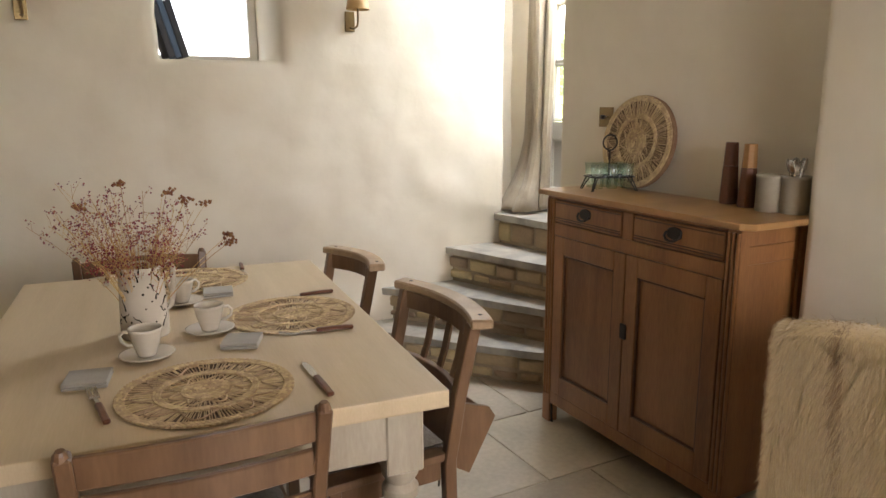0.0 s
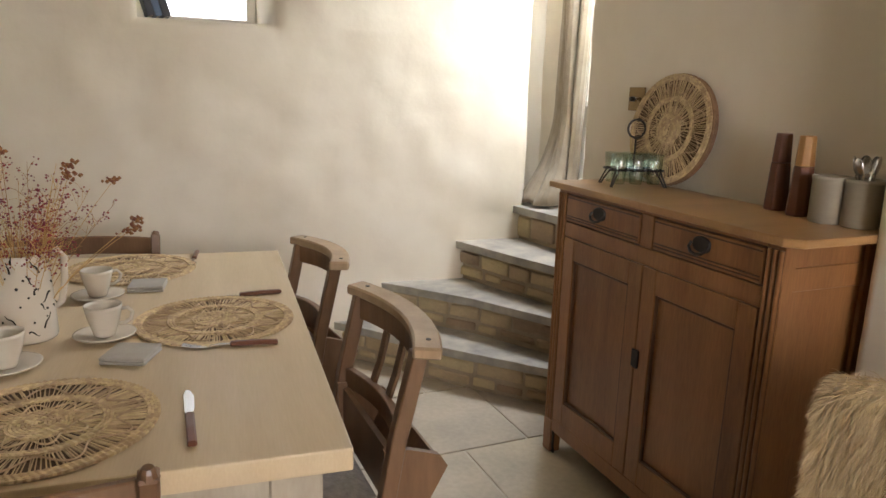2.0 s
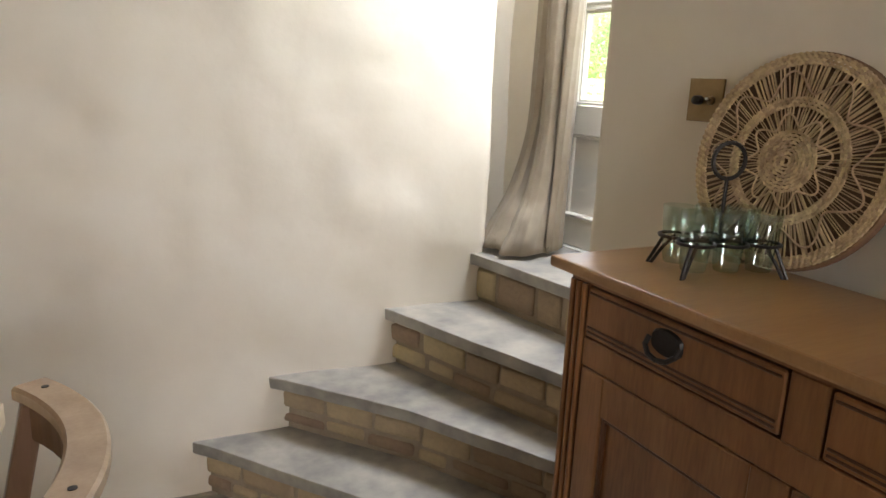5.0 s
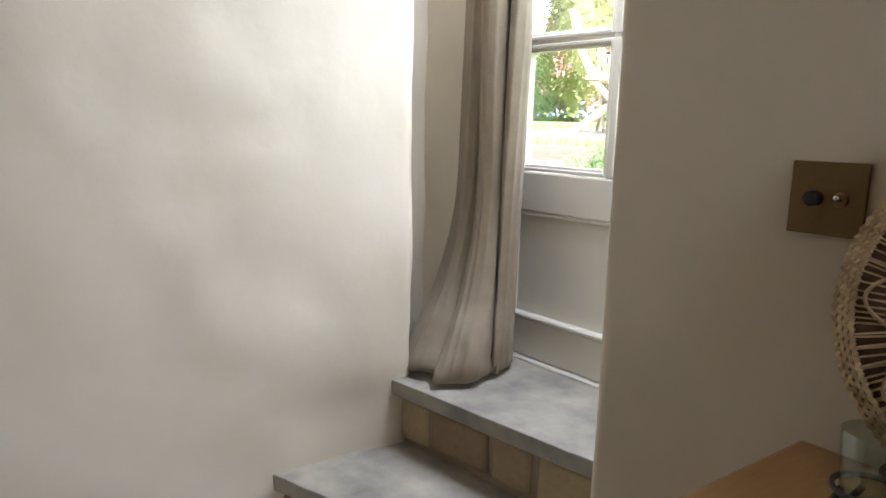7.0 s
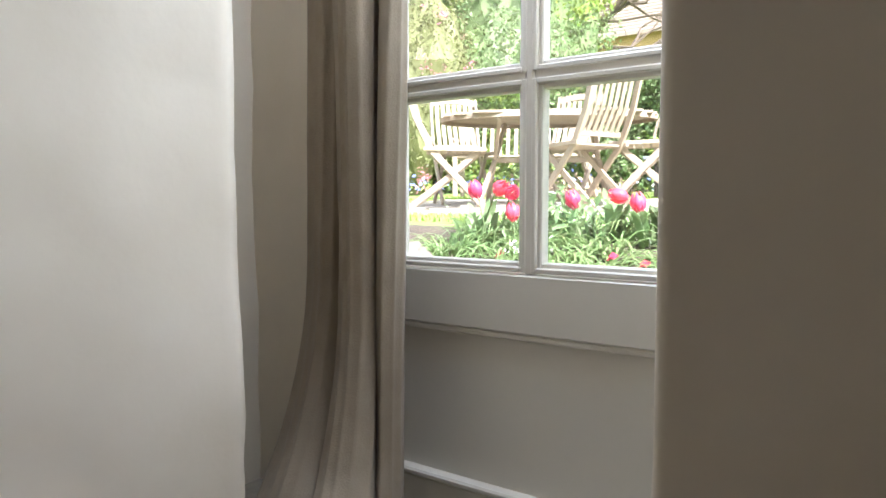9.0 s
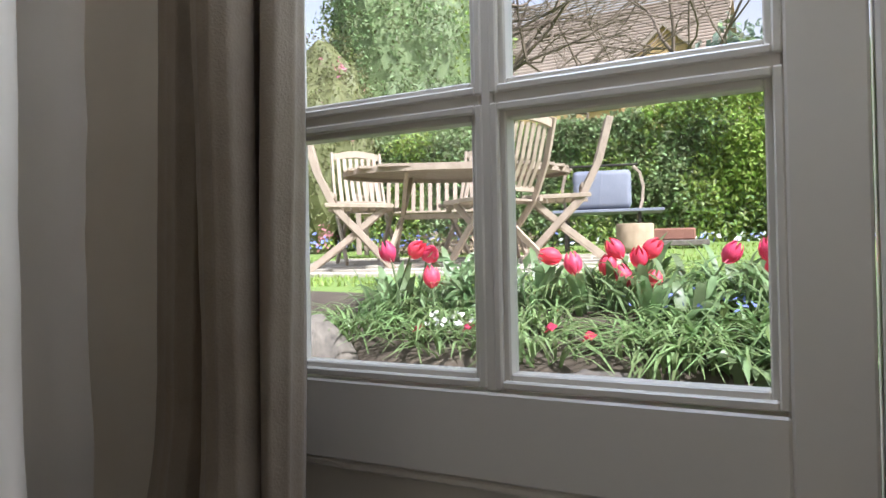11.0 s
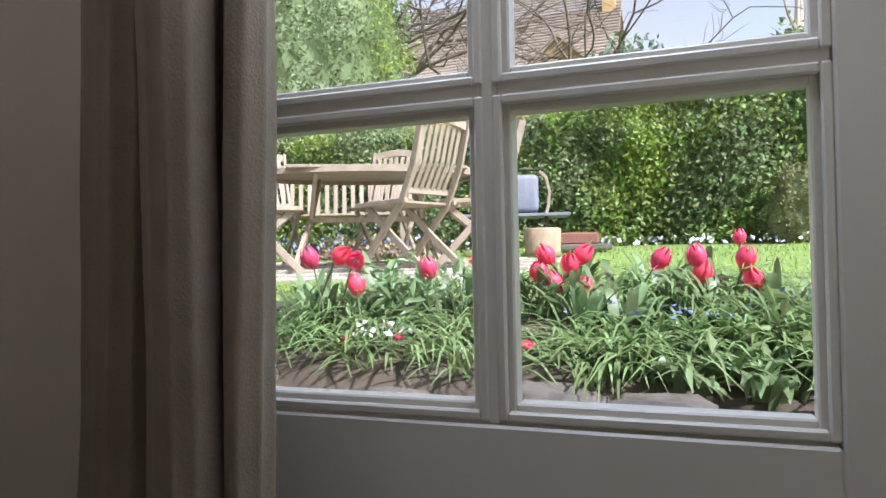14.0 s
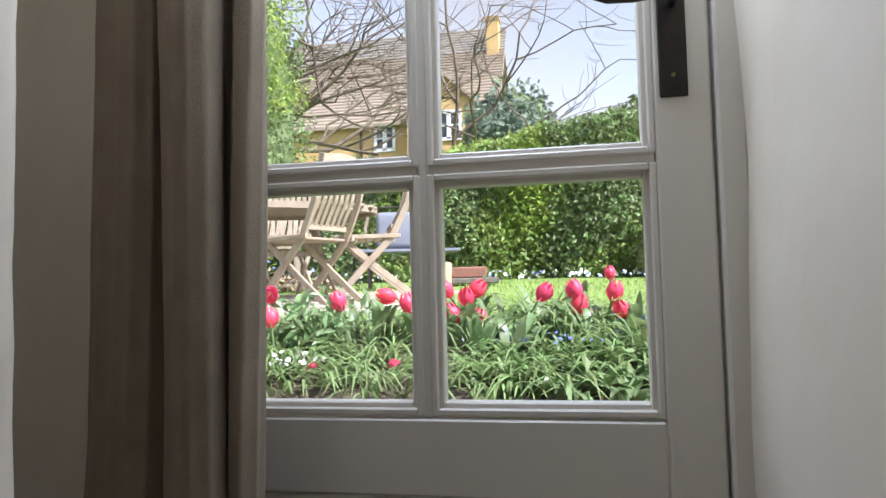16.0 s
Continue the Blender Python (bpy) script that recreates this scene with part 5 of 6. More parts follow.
def tulip(x, y, z, size=1.0, tilt=0.0, turn=0.0):
    dx, dy = (0.16 * math.sin(radians(tilt)) * f(turn) for f in (math.cos, math.sin))
    gx, gy = x - 1.25 * dx, y - 1.25 * dy
    t = thing("tulip", pose(gx, gy, ground_z(gx, gy)), "red tulip in flower, leaning in the breeze", "tulip", "red tulips in the bed")
    top = Vector((dx, dy, z - ground_z(gx, gy) - 0.03))
    part("stem", tube([(0, 0, -0.01), (top.x * 0.25, top.y * 0.25, top.z * 0.55), tuple(top)], 0.0035, 6), BLADE, t)
    bm = bmesh.new()
    for k in range(6):
        a = k * math.pi / 3
        rows = []
        for i in range(6):
            f = i / 5
            r = (0.007 + 0.0205 * math.sin(f ** 0.85 * math.pi * 0.93) + (0.0025 if k % 2 else 0)) * size
            half = 0.62 * math.sin(min(1, f * 1.25 + 0.25) * math.pi * 0.5) * (1 - max(0, f - 0.6) * 2.2)
            rows.append([bm.verts.new((r * math.cos(a + half * s) * (1 - 0.12 * abs(s)), r * math.sin(a + half * s) * (1 - 0.12 * abs(s)), 0.070 * f * size)) for s in (-1, -0.4, 0.4, 1)])
        for p, q in zip(rows, rows[1:]):
            for i in range(3):
                bm.faces.new((p[i], p[i + 1], q[i + 1], q[i]))
    bloom = smooth(part("bloom", bm, TULIP, t))
    bloom.matrix_basis = Matrix.Translation(top) @ pose(0, 0, 0, 0, 0, math.degrees(turn)) @ pose(0, 0, 0, 0, tilt * 1.5, 0) @ pose(0, 0, 0, 0, 0, 37 * tilt)
    return t


TULIPS = [
    (4.44, 4.76, 1.467, 14, 2.5), (4.48, 4.673, 1.49, 40, 4.4), (4.51, 4.63, 1.477, 45, 4.0), (4.51, 4.622, 1.37, 8, 1.0), (4.61, 4.389, 1.424, 12, 2.1),
    (4.67, 4.21, 1.468, 50, 2.0), (4.66, 4.13, 1.41, 10, 1.2), (4.73, 3.993, 1.465, 24, 2.2), (4.74, 3.92, 1.43, 18, 3.3), (4.73, 3.97, 1.367, 16, 1.5),
    (4.75, 3.879, 1.342, 10, 4.8), (4.72, 4.029, 1.404, 12, 5.4), (4.75, 3.886, 1.467, 30, 4.6), (4.77, 3.632, 1.446, 25, 4.5), (4.77, 3.507, 1.445, 8, 1.5), (4.775, 3.499, 1.392, 16, 4.0),
    (4.77, 3.367, 1.439, 12, 4.2), (4.77, 3.338, 1.377, 24, 2.6), (5.15, 3.365, 1.52, 5, 0.0), (4.80, 3.05, 1.44, 12, 1.0), (4.78, 2.8, 1.42, 15, 2.0),
]
for x, y, z, tilt, turn in TULIPS:
    tulip(x, y, z - 0.005, 1.2 if x < 5 else 0.9, tilt, turn)
for x, y in ((4.34, 4.58), (4.36, 4.40), (4.38, 4.12), (4.33, 3.98)):
    bm = bmesh.new()
    for k in range(2):
        box(bm, -0.022, 0.022, -0.012, 0.012, 0.0, 0.004, m=pose(0, 0.008 * k, 0.004 * k, 20, 18 * k, 50 * k))
    ob = part("fallen_petal", bm, TULIP)
    ob.matrix_world = pose(x, y, ground_z(x, y) + 0.10, 20, 10, 40 * x)
    tagged(ob, "red tulip petal fallen among the leaves", "petal", "fallen petals")


def leaf_cloud(place, count, size, seed, squash=0.5):
    """Small folded leaves at the places that place(rng) gives."""
    rg = np.random.RandomState(seed)
    pts = np.array([place(rg) for _ in range(count)])
    a = rg.normal(size=(count, 3))
    a /= np.linalg.norm(a, axis=1)[:, None]
    b = np.cross(a, rg.normal(size=(count, 3)))
    b /= np.linalg.norm(b, axis=1)[:, None]
    s = (size * rg.uniform(0.6, 1.3, count))[:, None]
    nrm = np.cross(a, b)
    v = np.stack([pts - a * s, pts + b * s * squash + nrm * s * 0.18, pts + a * s, pts - b * s * squash + nrm * s * 0.18], 1).reshape(-1, 3)
    f = [(4 * i, 4 * i + 1, 4 * i + 2) for i in range(count)] + [(4 * i, 4 * i + 2, 4 * i + 3) for i in range(count)]
    return v.tolist(), f


# a leafy lupin-like plant among the tulips
verts, faces = leaf_cloud(lambda r: (4.62 + r.normal() * 0.07, 4.50 + r.normal() * 0.10, 1.34 + r.normal() * 0.055), 240, 0.030, 5, 0.38)
mesh_thing("leafy_plant", verts, faces, [BLADE], label="fresh green leafy plant among the tulips", category="plant", kind="stuff", group="plants in the bed")
verts, faces = leaf_cloud(lambda r: (4.40 + r.normal() * 0.09, 2.95 + r.normal() * 0.28, 1.18 + abs(r.normal()) * 0.07), 420, 0.028, 6, 0.5)
mesh_thing("ground_cover", verts, faces, [LEAF], label="low round-leaved ground cover at the bed edge", category="plant", kind="stuff", group="plants in the bed")
verts, faces = leaf_cloud(lambda r: (4.36 + r.normal() * 0.03, 4.47 + r.normal() * 0.05, 1.22 + abs(r.normal()) * 0.02), 40, 0.010, 7, 0.8)
mesh_thing("white_blossom", verts, faces, [WHITE_PETAL], label="tiny white flowers among the leaves", category="flowers", kind="stuff")
verts, faces = leaf_cloud(lambda r: (4.5 + r.normal() * 0.10, 3.55 + r.normal() * 0.14, 1.28 + abs(r.normal()) * 0.03), 40, 0.010, 8, 0.6)
mesh_thing("bluebells", verts, faces, [BLUE_PETAL], label="small blue flowers among the leaves", category="flowers", kind="stuff")
verts, faces = leaf_cloud(lambda r: (10.3 + r.normal() * 0.15, 3.6 + r.normal() * 1.3, 1.56 + abs(r.normal()) * 0.05), 130, 0.03, 9, 0.7)
mesh_thing("border_flowers", verts, faces, [WHITE_PETAL, BLUE_PETAL], [int(k % 3 == 0) for k in range(len(faces))], label="white and blue flowers under the hedge", category="flowers", kind="stuff")
verts, faces = leaf_cloud(lambda r: (9.9 + r.normal() * 0.5, 8.2 + r.normal() * 1.0, 1.58 + abs(r.normal()) * 0.10), 420, 0.03, 12, 0.6)
mesh_thing("forget_me_nots", verts, faces, [BLUE_PETAL, LEAF_BRIGHT], [int(k % 2) for k in range(len(faces))], label="drift of blue flowers in the grass", category="flowers", kind="stuff")

# grass blades of the lawn nearest the bed
verts, faces = [], []
for _ in range(9000):
    x, y = 5.3 + 5.0 * grg.random() ** 1.6, grg.uniform(1.0, 9.0)
    if 5.95 < x < 8.3 and 4.6 < y < 7.6:
        continue
    a = grg.uniform(0, 6.28)
    h, z = grg.uniform(0.02, 0.045), ground_z(x, y)
    i = len(verts)
    verts += [(x - 0.006 * math.sin(a), y + 0.006 * math.cos(a), z), (x + 0.006 * math.sin(a), y - 0.006 * math.cos(a), z), (x + 0.02 * math.cos(a), y + 0.02 * math.sin(a), z + h)]
    faces.append((i, i + 1, i + 2))
mesh_thing("grass", verts, faces, [LEAF_BRIGHT], label="blades of mown grass", category="grass", kind="stuff")

# paved terrace
PATIO = thing("patio", pose(0, 0, 0), "pale stone terrace laid in the lawn", "terrace", "", "structure")
for i in range(6):
    for j in range(8):
        x0, y0 = 5.95 + i * 0.40, 4.55 + j * 0.39
        z = ground_z(x0 + 0.2, y0 + 0.2) + 0.006
        part("slab", boxes((x0 + 0.006, x0 + 0.394, y0 + 0.006, y0 + 0.384, z - 0.04, z + 0.012), bevel=0.004), GRAVEL, PATIO)


# ---- garden furniture ----
def garden_chair(m, label):
    """A folding teak chair with crossed legs and a slatted back. It faces +y."""
    c = thing("garden_chair", m, label, "garden chair", "folding garden chairs")
    for s in (-1, 1):
        part("back_leg", solid([(s * 0.22, 0.42, 0.0), (s * 0.22, 0.20, 0.24), (s * 0.22, 0.0, 0.45), (s * 0.22, -0.12, 0.70), (s * 0.22, -0.20, 1.0)], 0.024, 0.05, (1, 0, 0), 0.004), TEAK, c)
        part("front_leg", solid([(s * 0.19, -0.18, 0.0), (s * 0.19, 0.10, 0.22), (s * 0.19, 0.36, 0.44)], 0.024, 0.045, (1, 0, 0), 0.003), TEAK, c)
        part("arm", solid([(s * 0.235, -0.06, 0.46), (s * 0.235, 0.42, 0.45)], 0.03, 0.03, (1, 0, 0), 0.003), TEAK, c)
    for k in range(7):
        y = 0.0 + k * 0.063
        part("seat_slat", boxes((-0.21, 0.21, y, y + 0.05, 0.445, 0.462), bevel=0.003), TEAK, c)
    for k in range(7):
        x = -0.165 + k * 0.055
        part("back_slat", solid([(x, 0.0, 0.52), (x, -0.11, 0.72), (x, -0.175, 0.95)], 0.034, 0.012, (1, 0, 0), 0.002), TEAK, c)
    part("top_rail", solid([(x, -0.185, 0.955 + 0.035 * math.cos(x / 0.22 * 1.5)) for x in np.linspace(-0.21, 0.21, 9)], 0.022, 0.06, (0, 1, 0), 0.003), TEAK, c)
    part("low_rail", solid([(-0.21, -0.005, 0.53), (0.21, -0.005, 0.53)], 0.022, 0.04, (0, 1, 0), 0.002), TEAK, c)
    return c


def on_ground(x, y, turn):
    return pose(x, y, ground_z(x, y) + 0.016, 0, 0, turn)


first = garden_chair(on_ground(6.42, 6.52, -145), "weathered teak folding garden chair on the terrace")
copy_thing(first, on_ground(7.40, 6.98, 138))
copy_thing(first, on_ground(6.66, 5.22, -22))
copy_thing(first, on_ground(7.25, 4.92, 20))
copy_thing(first, on_ground(8.05, 6.1, 95))


def garden_table():
    t = thing("garden_table", on_ground(7.12, 5.88, -62), "weathered oval teak garden table with crossed legs", "garden table")
    for k in range(9):
        y = -0.45 + k * 0.10
        half = 0.86 * math.sqrt(max(0.05, 1 - (min(abs(y), abs(y + 0.094)) / 0.47) ** 2))
        part("top_slat", boxes((-half, half, y, y + 0.094, 0.70, 0.722), bevel=0.003), TEAK, t)
    rim = [(0.87 * math.cos(a), 0.47 * math.sin(a), 0.69) for a in np.linspace(0, 2 * math.pi, 37)]
    part("rim", solid(rim, 0.04, 0.025, (0, 0, 1)), TEAK, t)
    for s in (-1, 1):
        for d in (-1, 1):
            part("leg", solid([(s * 0.52, d * 0.38, 0.0), (s * 0.42, 0.0, 0.36), (s * 0.36, -d * 0.32, 0.69)], 0.03, 0.055, (1, 0, 0), 0.003), TEAK, t)
    part("stretcher", solid([(-0.42, 0, 0.36), (0.42, 0, 0.36)], 0.03, 0.04, (0, 1, 0), 0.003), TEAK, t)
    return t


garden_table()


def garden_bench():
    t = thing("garden_bench", on_ground(9.1, 7.25, 115), "weathered slatted garden bench by the hedge", "bench")
    for s in (-0.72, 0.72):
        part("leg", solid([(s, 0, 0), (s, -0.02, 0.45), (s, -0.10, 0.88)], 0.05, 0.05, (1, 0, 0), 0.003), TEAK, t)
        part("leg", solid([(s, 0.46, 0), (s, 0.46, 0.62)], 0.05, 0.05, (1, 0, 0), 0.003), TEAK, t)
        part("arm", solid([(s, -0.05, 0.63), (s, 0.50, 0.63)], 0.05, 0.03, (1, 0, 0), 0.003), TEAK, t)
    for k in range(5):
        part("seat_slat", boxes((-0.74, 0.74, 0.02 + k * 0.092, 0.09 + k * 0.092, 0.43, 0.452), bevel=0.003), TEAK, t)
    for k in range(15):
        x = -0.66 + k * 0.094
        part("back_slat", solid([(x, -0.01, 0.48), (x, -0.09, 0.84)], 0.045, 0.014, (1, 0, 0), 0.002), TEAK, t)
    part("top_rail", solid([(-0.74, -0.095, 0.86), (0.74, -0.095, 0.86)], 0.03, 0.06, (0, 1, 0), 0.003), TEAK, t)
    return t


garden_bench()


def barbecue():
    t = thing("barbecue", on_ground(8.95, 5.25, 105), "covered barbecue with a grey lid and curved wooden sides", "barbecue")
    bm = bmesh.new()
    box(bm, -0.27, 0.27, -0.10, 0.18, 0.40, 0.76, 0.05, segments=3)
    smooth(part("lid", bm, GREY_SCREEN, t, "blue-grey metal lid"))
    part("tray", boxes((-0.56, 0.46, -0.22, 0.22, 0.36, 0.39), bevel=0.005), GREY_SCREEN, t)
    for s in (-0.34, 0.34):
        part("side", solid([(s * 0.96, -0.13, 0.30), (s * 1.10, -0.14, 0.48), (s * 1.14, -0.14, 0.62), (s * 1.04, -0.13, 0.76), (s * 0.86, -0.12, 0.82)], 0.05, 0.03, (0, 1, 0), 0.004), TEAK, t)
        part("leg", solid([(s, -0.16, 0.0), (s, -0.16, 0.36)], 0.03, 0.03, (1, 0, 0), 0.003), IRON, t)
        part("leg", solid([(s, 0.16, 0.0), (s, 0.16, 0.36)], 0.03, 0.03, (1, 0, 0), 0.003), IRON, t)
    part("handle", tube([(-0.34, -0.16, 0.84), (0.34, -0.16, 0.84)], 0.012, 8), IRON, t)
    return t


barbecue()
bm = lathe([(0.17, 0.0), (0.16, 0.05), (0.165, 0.24), (0.158, 0.25)], 18)
ob = smooth(part("chopping_log", bm, LOG))
ob.matrix_world = on_ground(8.6, 4.86, 0)
tagged(ob, "upright sawn log standing on the grass", "log")
t = thing("terracotta_trough", on_ground(9.55, 4.72, 102), "long ribbed terracotta trough on a stone slab", "planter")
part("slab", boxes((-0.34, 0.5, -0.2, 0.2, 0, 0.06), bevel=0.01), ROCK, t)
bm = bmesh.new()
box(bm, -0.22, 0.22, -0.10, 0.10, 0.06, 0.18, 0.015)
part("trough", bm, TERRACOTTA, t)
for k in range(10):
    part("rib", boxes((-0.215 + k * 0.045, -0.195 + k * 0.045, -0.108, -0.10, 0.075, 0.165)), TERRACOTTA, t)
verts, faces = leaf_cloud(lambda r: (9.0 + r.normal() * 0.22, 6.75 + r.normal() * 0.42, ground_z(9, 6.7) + 0.02 + abs(r.normal()) * 0.14 * math.exp(-2 * r.random())), 1500, 0.035, 31, 0.5)
mesh_thing("leaf_heap", verts, faces, [LOG, BARK], [int(k % 3 == 0) for k in range(len(faces))], label="heap of dry brown leaves by the bench", category="leaf heap", kind="stuff")

# ---- hedge and shrubs ----
def hedge():
    t = thing("hedge", pose(0, 0, 0), "tall clipped laurel and ivy hedge closing the garden", "hedge", "", "")
    bm = bmesh.new()
    box(bm, 11.25, 12.2, -4, 16, 1.3, 3.0, 0.15)
    part("branches", bm, LEAF_DARK, t)

    def face(r):
        y = -4 + 20 * r.random_sample()
        if r.random_sample() < 0.8:
            y = 1.5 + 9.5 * r.random_sample()
        top = 3.14 + 0.50 * min(1, max(0, (5.8 - y) / 2.8)) + 0.07 * noise.noise(Vector((y * 0.9, 0, 0))) + 0.07 * noise.noise(Vector((y * 2.9, 4, 0)))
        if r.random_sample() < 0.18:
            return (11.1 + 1.2 * r.random_sample(), y, top + r.normal() * 0.05)
        z = 1.40 + (top - 1.40) * r.random_sample()
        return (11.02 + 0.22 * noise.noise(Vector((y * 1.4, z * 1.6, 7))) + r.normal() * 0.07, y, z)

    verts, faces = leaf_cloud(face, 76000, 0.040, 41, 0.5)
    index = []
    for k in range(len(faces)):
        q = verts[4 * (k % 76000)]
        bright = noise.noise(Vector((q[1] * 1.1 + 3, q[2] * 1.2, 2.0))) + (0.35 if 3.9 < q[1] < 5.3 else -0.12)
        index.append(1 if bright + 0.35 * math.sin(k * 12.9898) > 0.16 else 0)
    part_ob = mesh_thing("leaves", verts, faces, [LEAF_DARK, LEAF_BRIGHT], index, parent=t, kind="stuff")
    part_ob["label"] = "small glossy mixed green leaves"
    return t


hedge()


def blob_shrub(name, x, y, z, rx, ry, rz, count, size, mats, label, seed, category="shrub", split=0.3):
    t = thing(name, pose(x, y, z), label, category)
    bm = bmesh.new()
    bmesh.ops.create_icosphere(bm, subdivisions=3, radius=1.0)
    for v in bm.verts:
        k = 0.80 + 0.28 * noise.noise(v.co * 1.7 + Vector((seed, 0, 0)))
        v.co = Vector((v.co.x * rx * k, v.co.y * ry * k, v.co.z * rz * k + rz * 0.8))
    part("inner_branches", bm, mats[0], t)

    def place(r):
        d = Vector(r.normal(size=3)).normalized()
        k = (0.86 + 0.34 * noise.noise(d * 1.7 + Vector((seed, 0, 0))) + 0.14 * noise.noise(d * 5 + Vector((0, seed, 0)))) * (0.86 + 0.2 * r.random_sample())
        return (d.x * rx * k, d.y * ry * k, d.z * rz * k + rz * 0.8)

    verts, faces = leaf_cloud(place, count, size, seed, 0.5)
    index = [int(noise.noise(Vector(verts[4 * (k % count)]) * (1.6 / rx) + Vector((seed, 3, 3))) > split) for k in range(len(faces))]
    mesh_thing("leaves", verts, faces, mats, index, parent=t, kind="stuff")
    part("trunk", tube([(0, 0, -0.6), (0, 0, rz * 0.7)], 0.06 * rx + 0.03, 8, taper=0.03), BARK, t)
    return t


DULL_LEAF = material("dull_leaf", (0.25, 0.25, 0.10), (0.16, 0.165, 0.07), 0.6, 2, 30, 0, vary=0.5, island=True, leafy=0.42)
blob_shrub("ivy_clad_tree", 12.9, 9.9, 1.5, 1.7, 2.0, 3.4, 42000, 0.042, [LEAF_DARK, LEAF_BRIGHT], "tall ivy-clad tree beside the hedge", 51, "tree")
blob_shrub("flowering_shrub", 10.5, 9.9, 1.5, 0.85, 0.95, 1.9, 9000, 0.032, [DULL_LEAF, PINK_PETAL], "tall shrub with pink blossom and fresh leaves", 52, split=0.35)
blob_shrub("yellow_shrub", 10.6, 2.55, 1.45, 0.26, 0.32, 0.55, 2200, 0.028, [DULL_LEAF, LEAF_DARK], "light yellow-green shrub before the hedge", 53)
GREY_LEAF = material("grey_leaf", (0.22, 0.27, 0.20), (0.16, 0.21, 0.15), 0.6, 2, 30, 0, vary=0.4, island=True, leafy=0.42)
blob_shrub("conifer", 24.0, 5.6, 1.8, 2.0, 2.1, 3.3, 7000, 0.13, [GREY_LEAF, LEAF_DARK], "grey-green conifer behind the hedge", 54, "tree")
blob_shrub("far_tree", 27.0, 0.6, 2.0, 2.6, 2.8, 3.6, 7000, 0.15, [LEAF, GREY_LEAF], "leafy tree behind the hedge", 55, "tree")
blob_shrub("far_shrub", 20.0, -1.0, 2.0, 2.2, 2.6, 2.4, 6000, 0.12, [LEAF_BRIGHT, LEAF], "light green shrub behind the hedge", 56, "tree")


def bare_tree(x, y, z, seed, label, height, lean, levels=5, girth=0.20):
    """A leafless tree of forking limbs."""
    t = thing("bare_tree", pose(x, y, z), label, "tree", "bare trees")
    rg = random.Random(seed)
    trunk, limbs = bmesh.new(), bmesh.new()

    def grow(p, d, length, r, level, bm):
        pts = [p]
        q, e = p.copy(), d.copy()
        n = 5
        for _ in range(n):
            e = (e + Vector((rg.gauss(0, 0.16), rg.gauss(0, 0.16), rg.gauss(0.02, 0.12)))).normalized()
            q = q + e * (length / n)
            pts.append(q.copy())
        tube(pts, r, 5 if level > 1 else 8, bm, taper=r * 0.55)
        if level >= levels:
            return
        for k in range(3 if level else 6):
            s = pts[2 + (k % 4)] if k else pts[-1]
            nd = (e * 0.55 + Vector((rg.gauss(0, 0.6), rg.gauss(0, 0.7), rg.gauss(0.06, 0.26))) + Vector(lean) * (0.8 if level == 0 else 0.2)).normalized()
            grow(s, nd, length * rg.uniform(0.55, 0.85), r * 0.56, level + 1, limbs)

    grow(Vector((0, 0, -0.3)), Vector((0, 0, 1)), height, girth, 0, trunk)
    part("trunk", trunk, BARK, t)
    part("limbs", limbs, BARK, t)
    return t


bare_tree(16.0, 11.3, 1.9, 8, "bare spreading tree before the stone house", 4.6, (0, -1.3, 0.10))
bare_tree(19.0, 6.6, 1.9, 15, "thin bare tree spreading over the far roofs", 4.4, (0, -0.9, 0.25), 4, 0.075)
PALE_BARK = material("pale_bark", (0.42, 0.37, 0.29), (0.32, 0.28, 0.22), 0.9, 6, 40, 0.4)
for x, y, s in ((40.0, -1.2, 71), (44.0, -4.0, 72)):
    t = thing("bare_tree", pose(x, y, 2.0), "pale pollarded tree far behind the garden", "tree", "far bare trees")
    rg = random.Random(s)
    part("trunk", tube([(0, 0, -0.5), (0.2, 0.1, 5), (0.1, 0.3, 9.5), (0.3, 0.2, 12.5)], 0.26, 8, taper=0.10), PALE_BARK, t)
    bm = bmesh.new()
    for _ in range(9):
        h, a = rg.uniform(5, 11), rg.uniform(0, 6.28)
        tube([(0.1, 0.15, h), (0.8 * math.cos(a), 0.9 * math.sin(a), h + 1.2), (1.1 * math.cos(a), 1.3 * math.sin(a), h + 2.6)], 0.13, 6, bm, taper=0.04)
    part("limbs", bm, PALE_BARK, t)


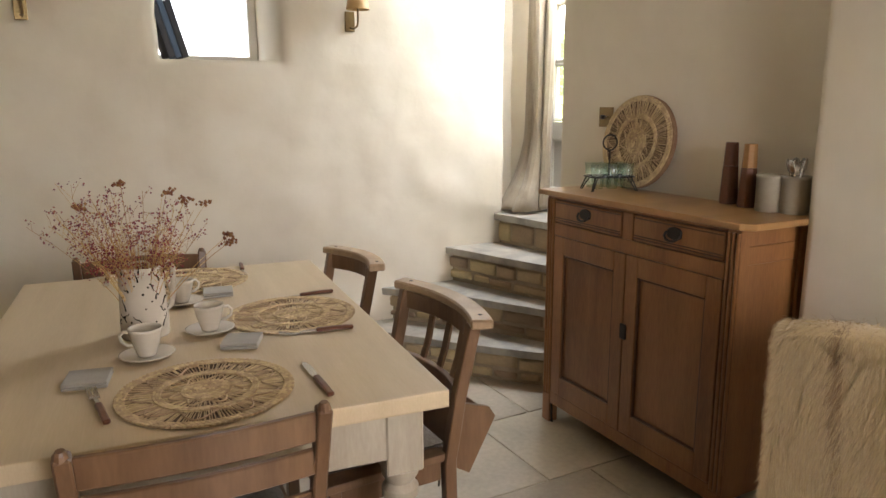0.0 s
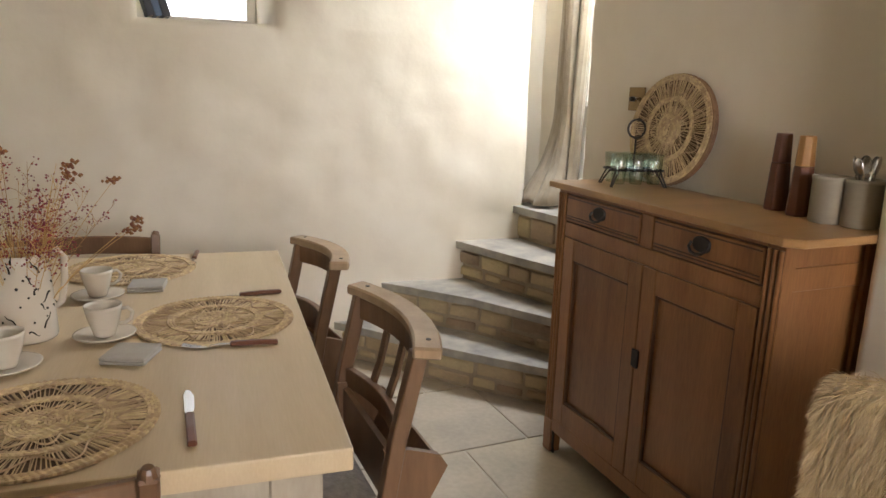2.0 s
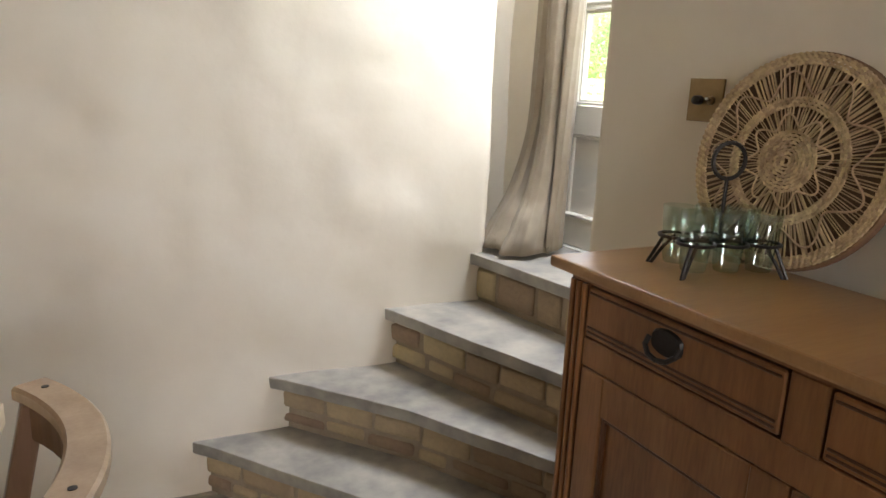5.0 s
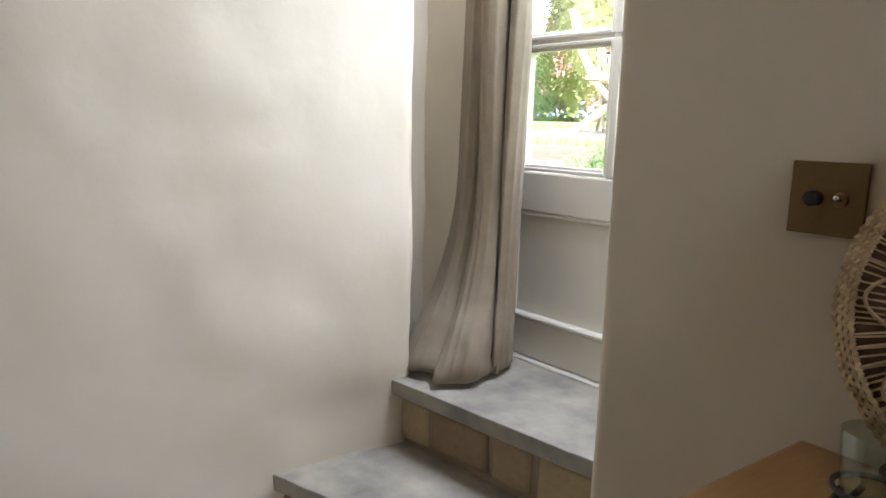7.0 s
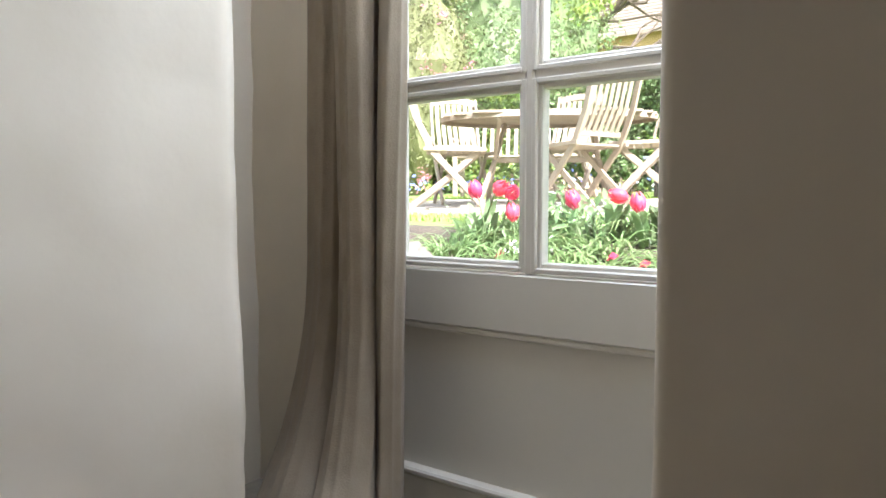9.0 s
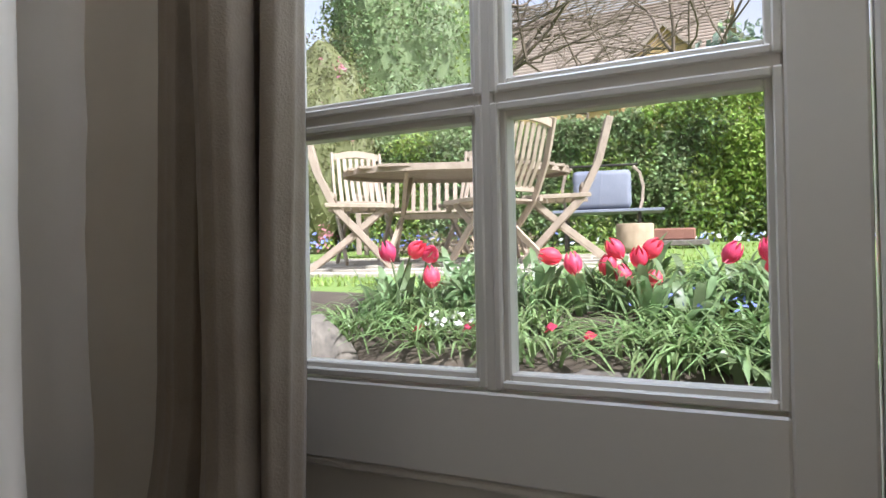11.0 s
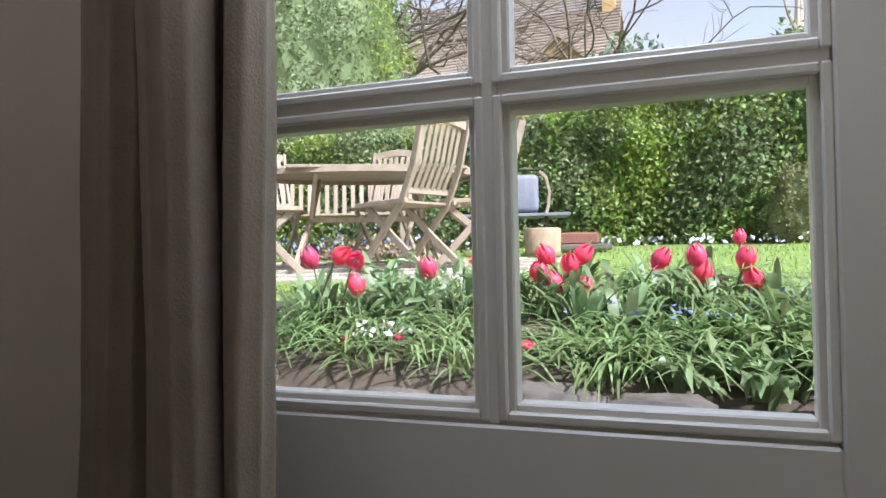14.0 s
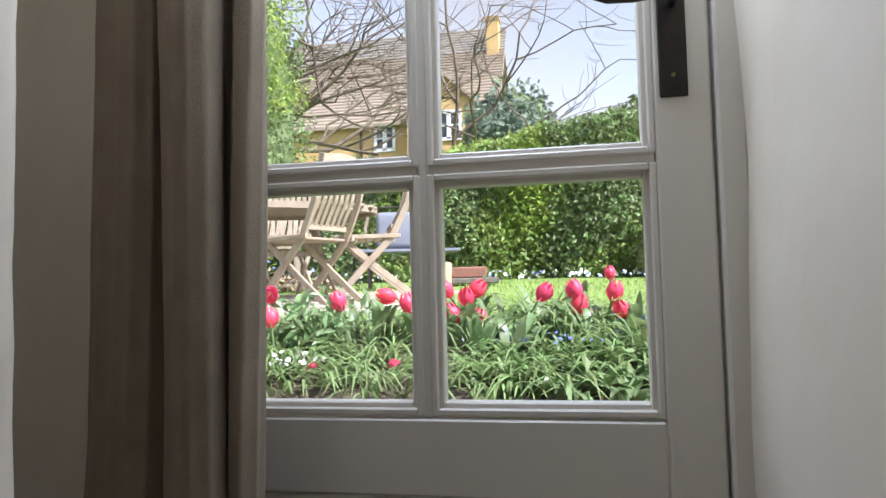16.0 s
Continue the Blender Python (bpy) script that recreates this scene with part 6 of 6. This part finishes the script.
# ---- the stone house beyond ----
def stone_house():
    t = thing("stone_house", pose(31.2, 0, 0), "honey-coloured stone house with a stone-tiled roof and white windows", "house")
    y0, y1, eave, ridge = 6.9, 17.5, 8.75, 12.5
    part("wall", boxes((0, 6, y0, y1, 1.5, eave)), COTSWOLD, t)
    bm = bmesh.new()
    for ya, yb in ((y0 - 0.2, y1 + 0.2),):
        a = [bm.verts.new(v) for v in ((-0.35, ya, eave - 0.15), (3, ya, ridge), (6.35, ya, eave - 0.15), (6.35, ya, eave - 0.3), (3, ya, ridge - 0.2), (-0.35, ya, eave - 0.3))]
        b = [bm.verts.new((v.co.x, yb, v.co.z)) for v in a]
        bm.faces.new(a)
        bm.faces.new(b[::-1])
        for i in range(6):
            bm.faces.new((a[i], b[i], b[(i + 1) % 6], a[(i + 1) % 6]))
    bmesh.ops.recalc_face_normals(bm, faces=bm.faces)
    roof = part("roof", bm, ROOF, t, "weathered stone-tiled roof")
    for k in range(30):
        f = (k + 0.5) / 22
        part("tile_course", boxes((-0.36 + 3.3 * f, -0.26 + 3.3 * f, y0 - 0.2, y1 + 0.2, eave - 0.14 + (ridge - eave + 0.15) * f, eave - 0.08 + (ridge - eave + 0.15) * f)), ROOF, roof)
    # gabled dormer bay
    bm = bmesh.new()
    gy0, gy1, gx, gz = 7.15, 10.6, -0.5, 10.3
    outline = [(gy0, 1.5), (gy1, 1.5), (gy1, eave - 0.1), ((gy0 + gy1) / 2, gz), (gy0, eave - 0.1)]
    a = [bm.verts.new((gx, y, z)) for y, z in outline]
    b = [bm.verts.new((2.4, y, z)) for y, z in outline]
    bm.faces.new(a)
    bm.faces.new(b[::-1])
    for i in range(5):
        bm.faces.new((a[i], b[i], b[(i + 1) % 5], a[(i + 1) % 5]))
    bmesh.ops.recalc_face_normals(bm, faces=bm.faces)
    gable = part("gable", bm, COTSWOLD, t)
    for s in (-1, 1):
        mid = (gy0 + gy1) / 2
        bm = solid([(gx - 0.1 + 1.4, mid, gz + 0.08), (gx - 0.1 + 1.4, mid + s * (gy1 - mid + 0.2), eave - 0.2)], 3.0, 0.12, (1, 0, 0))
        part("gable_roof", bm, ROOF, gable)
    bm = boxes((2.6, 3.4, y0 + 0.05, y0 + 0.6, ridge - 1.2, ridge + 1.3), (2.54, 3.46, y0 - 0.01, y0 + 0.66, ridge + 1.3, ridge + 1.42))
    part("chimney", bm, COTSWOLD, t)
    for face_x, ya, yb, za, zb in ((-0.02, 11.25, 12.15, 7.45, 8.50), (gx - 0.02, 8.25, 9.30, 7.66, 8.82)):
        w = part("window", boxes((face_x - 0.02, face_x + 0.02, ya, yb, za, zb)), DARK_PANE, t)
        mid = (ya + yb) / 2
        part("window_frame", boxes((face_x - 0.06, face_x - 0.02, ya - 0.03, ya + 0.10, za, zb), (face_x - 0.06, face_x - 0.02, yb - 0.10, yb + 0.03, za, zb), (face_x - 0.06, face_x - 0.02, mid - 0.09, mid + 0.09, za, zb), (face_x - 0.06, face_x - 0.02, ya - 0.03, yb + 0.03, za - 0.06, za + 0.08), (face_x - 0.06, face_x - 0.02, ya - 0.03, yb + 0.03, zb - 0.08, zb + 0.06), (face_x - 0.05, face_x - 0.02, ya, yb, (za + zb) / 2 - 0.03, (za + zb) / 2 + 0.03)), WHITE, w)
    part("drain_pipe", tube([(-0.1, 12.75, 2), (-0.1, 12.75, eave)], 0.06, 8), IRON, t)
    return t


stone_house()

# ---- flagstones ----
def flag(x0, x1, y0, y1):
    w, h = x1 - x0, y1 - y0
    bm = bmesh.new()
    box(bm, -w / 2 + 0.005, w / 2 - 0.005, -h / 2 + 0.005, h / 2 - 0.005, -0.02, 0.0, 0.002)
    ob = part("flagstone", bm, FLAG, FLOOR)
    ob.matrix_world = FLAG_TURN @ pose((x0 + x1) / 2, (y0 + y1) / 2, 0)
    return ob


FLAG_TURN = pose(2.09, 2.99, 0, 0, 0, -2.0)
frg = random.Random(2)
SHIFT = {0: -0.01, -1: 0.27, -2: 0.08, -3: 0.33, 1: 0.22}
for r in range(-9, 3):
    y0 = r * 0.535
    shift = SHIFT.get(r, frg.uniform(0, 0.5))
    for c in range(-7, 3):
        x0 = c * 0.62 - shift
        flag(x0, x0 + 0.62, y0, y0 + 0.535)
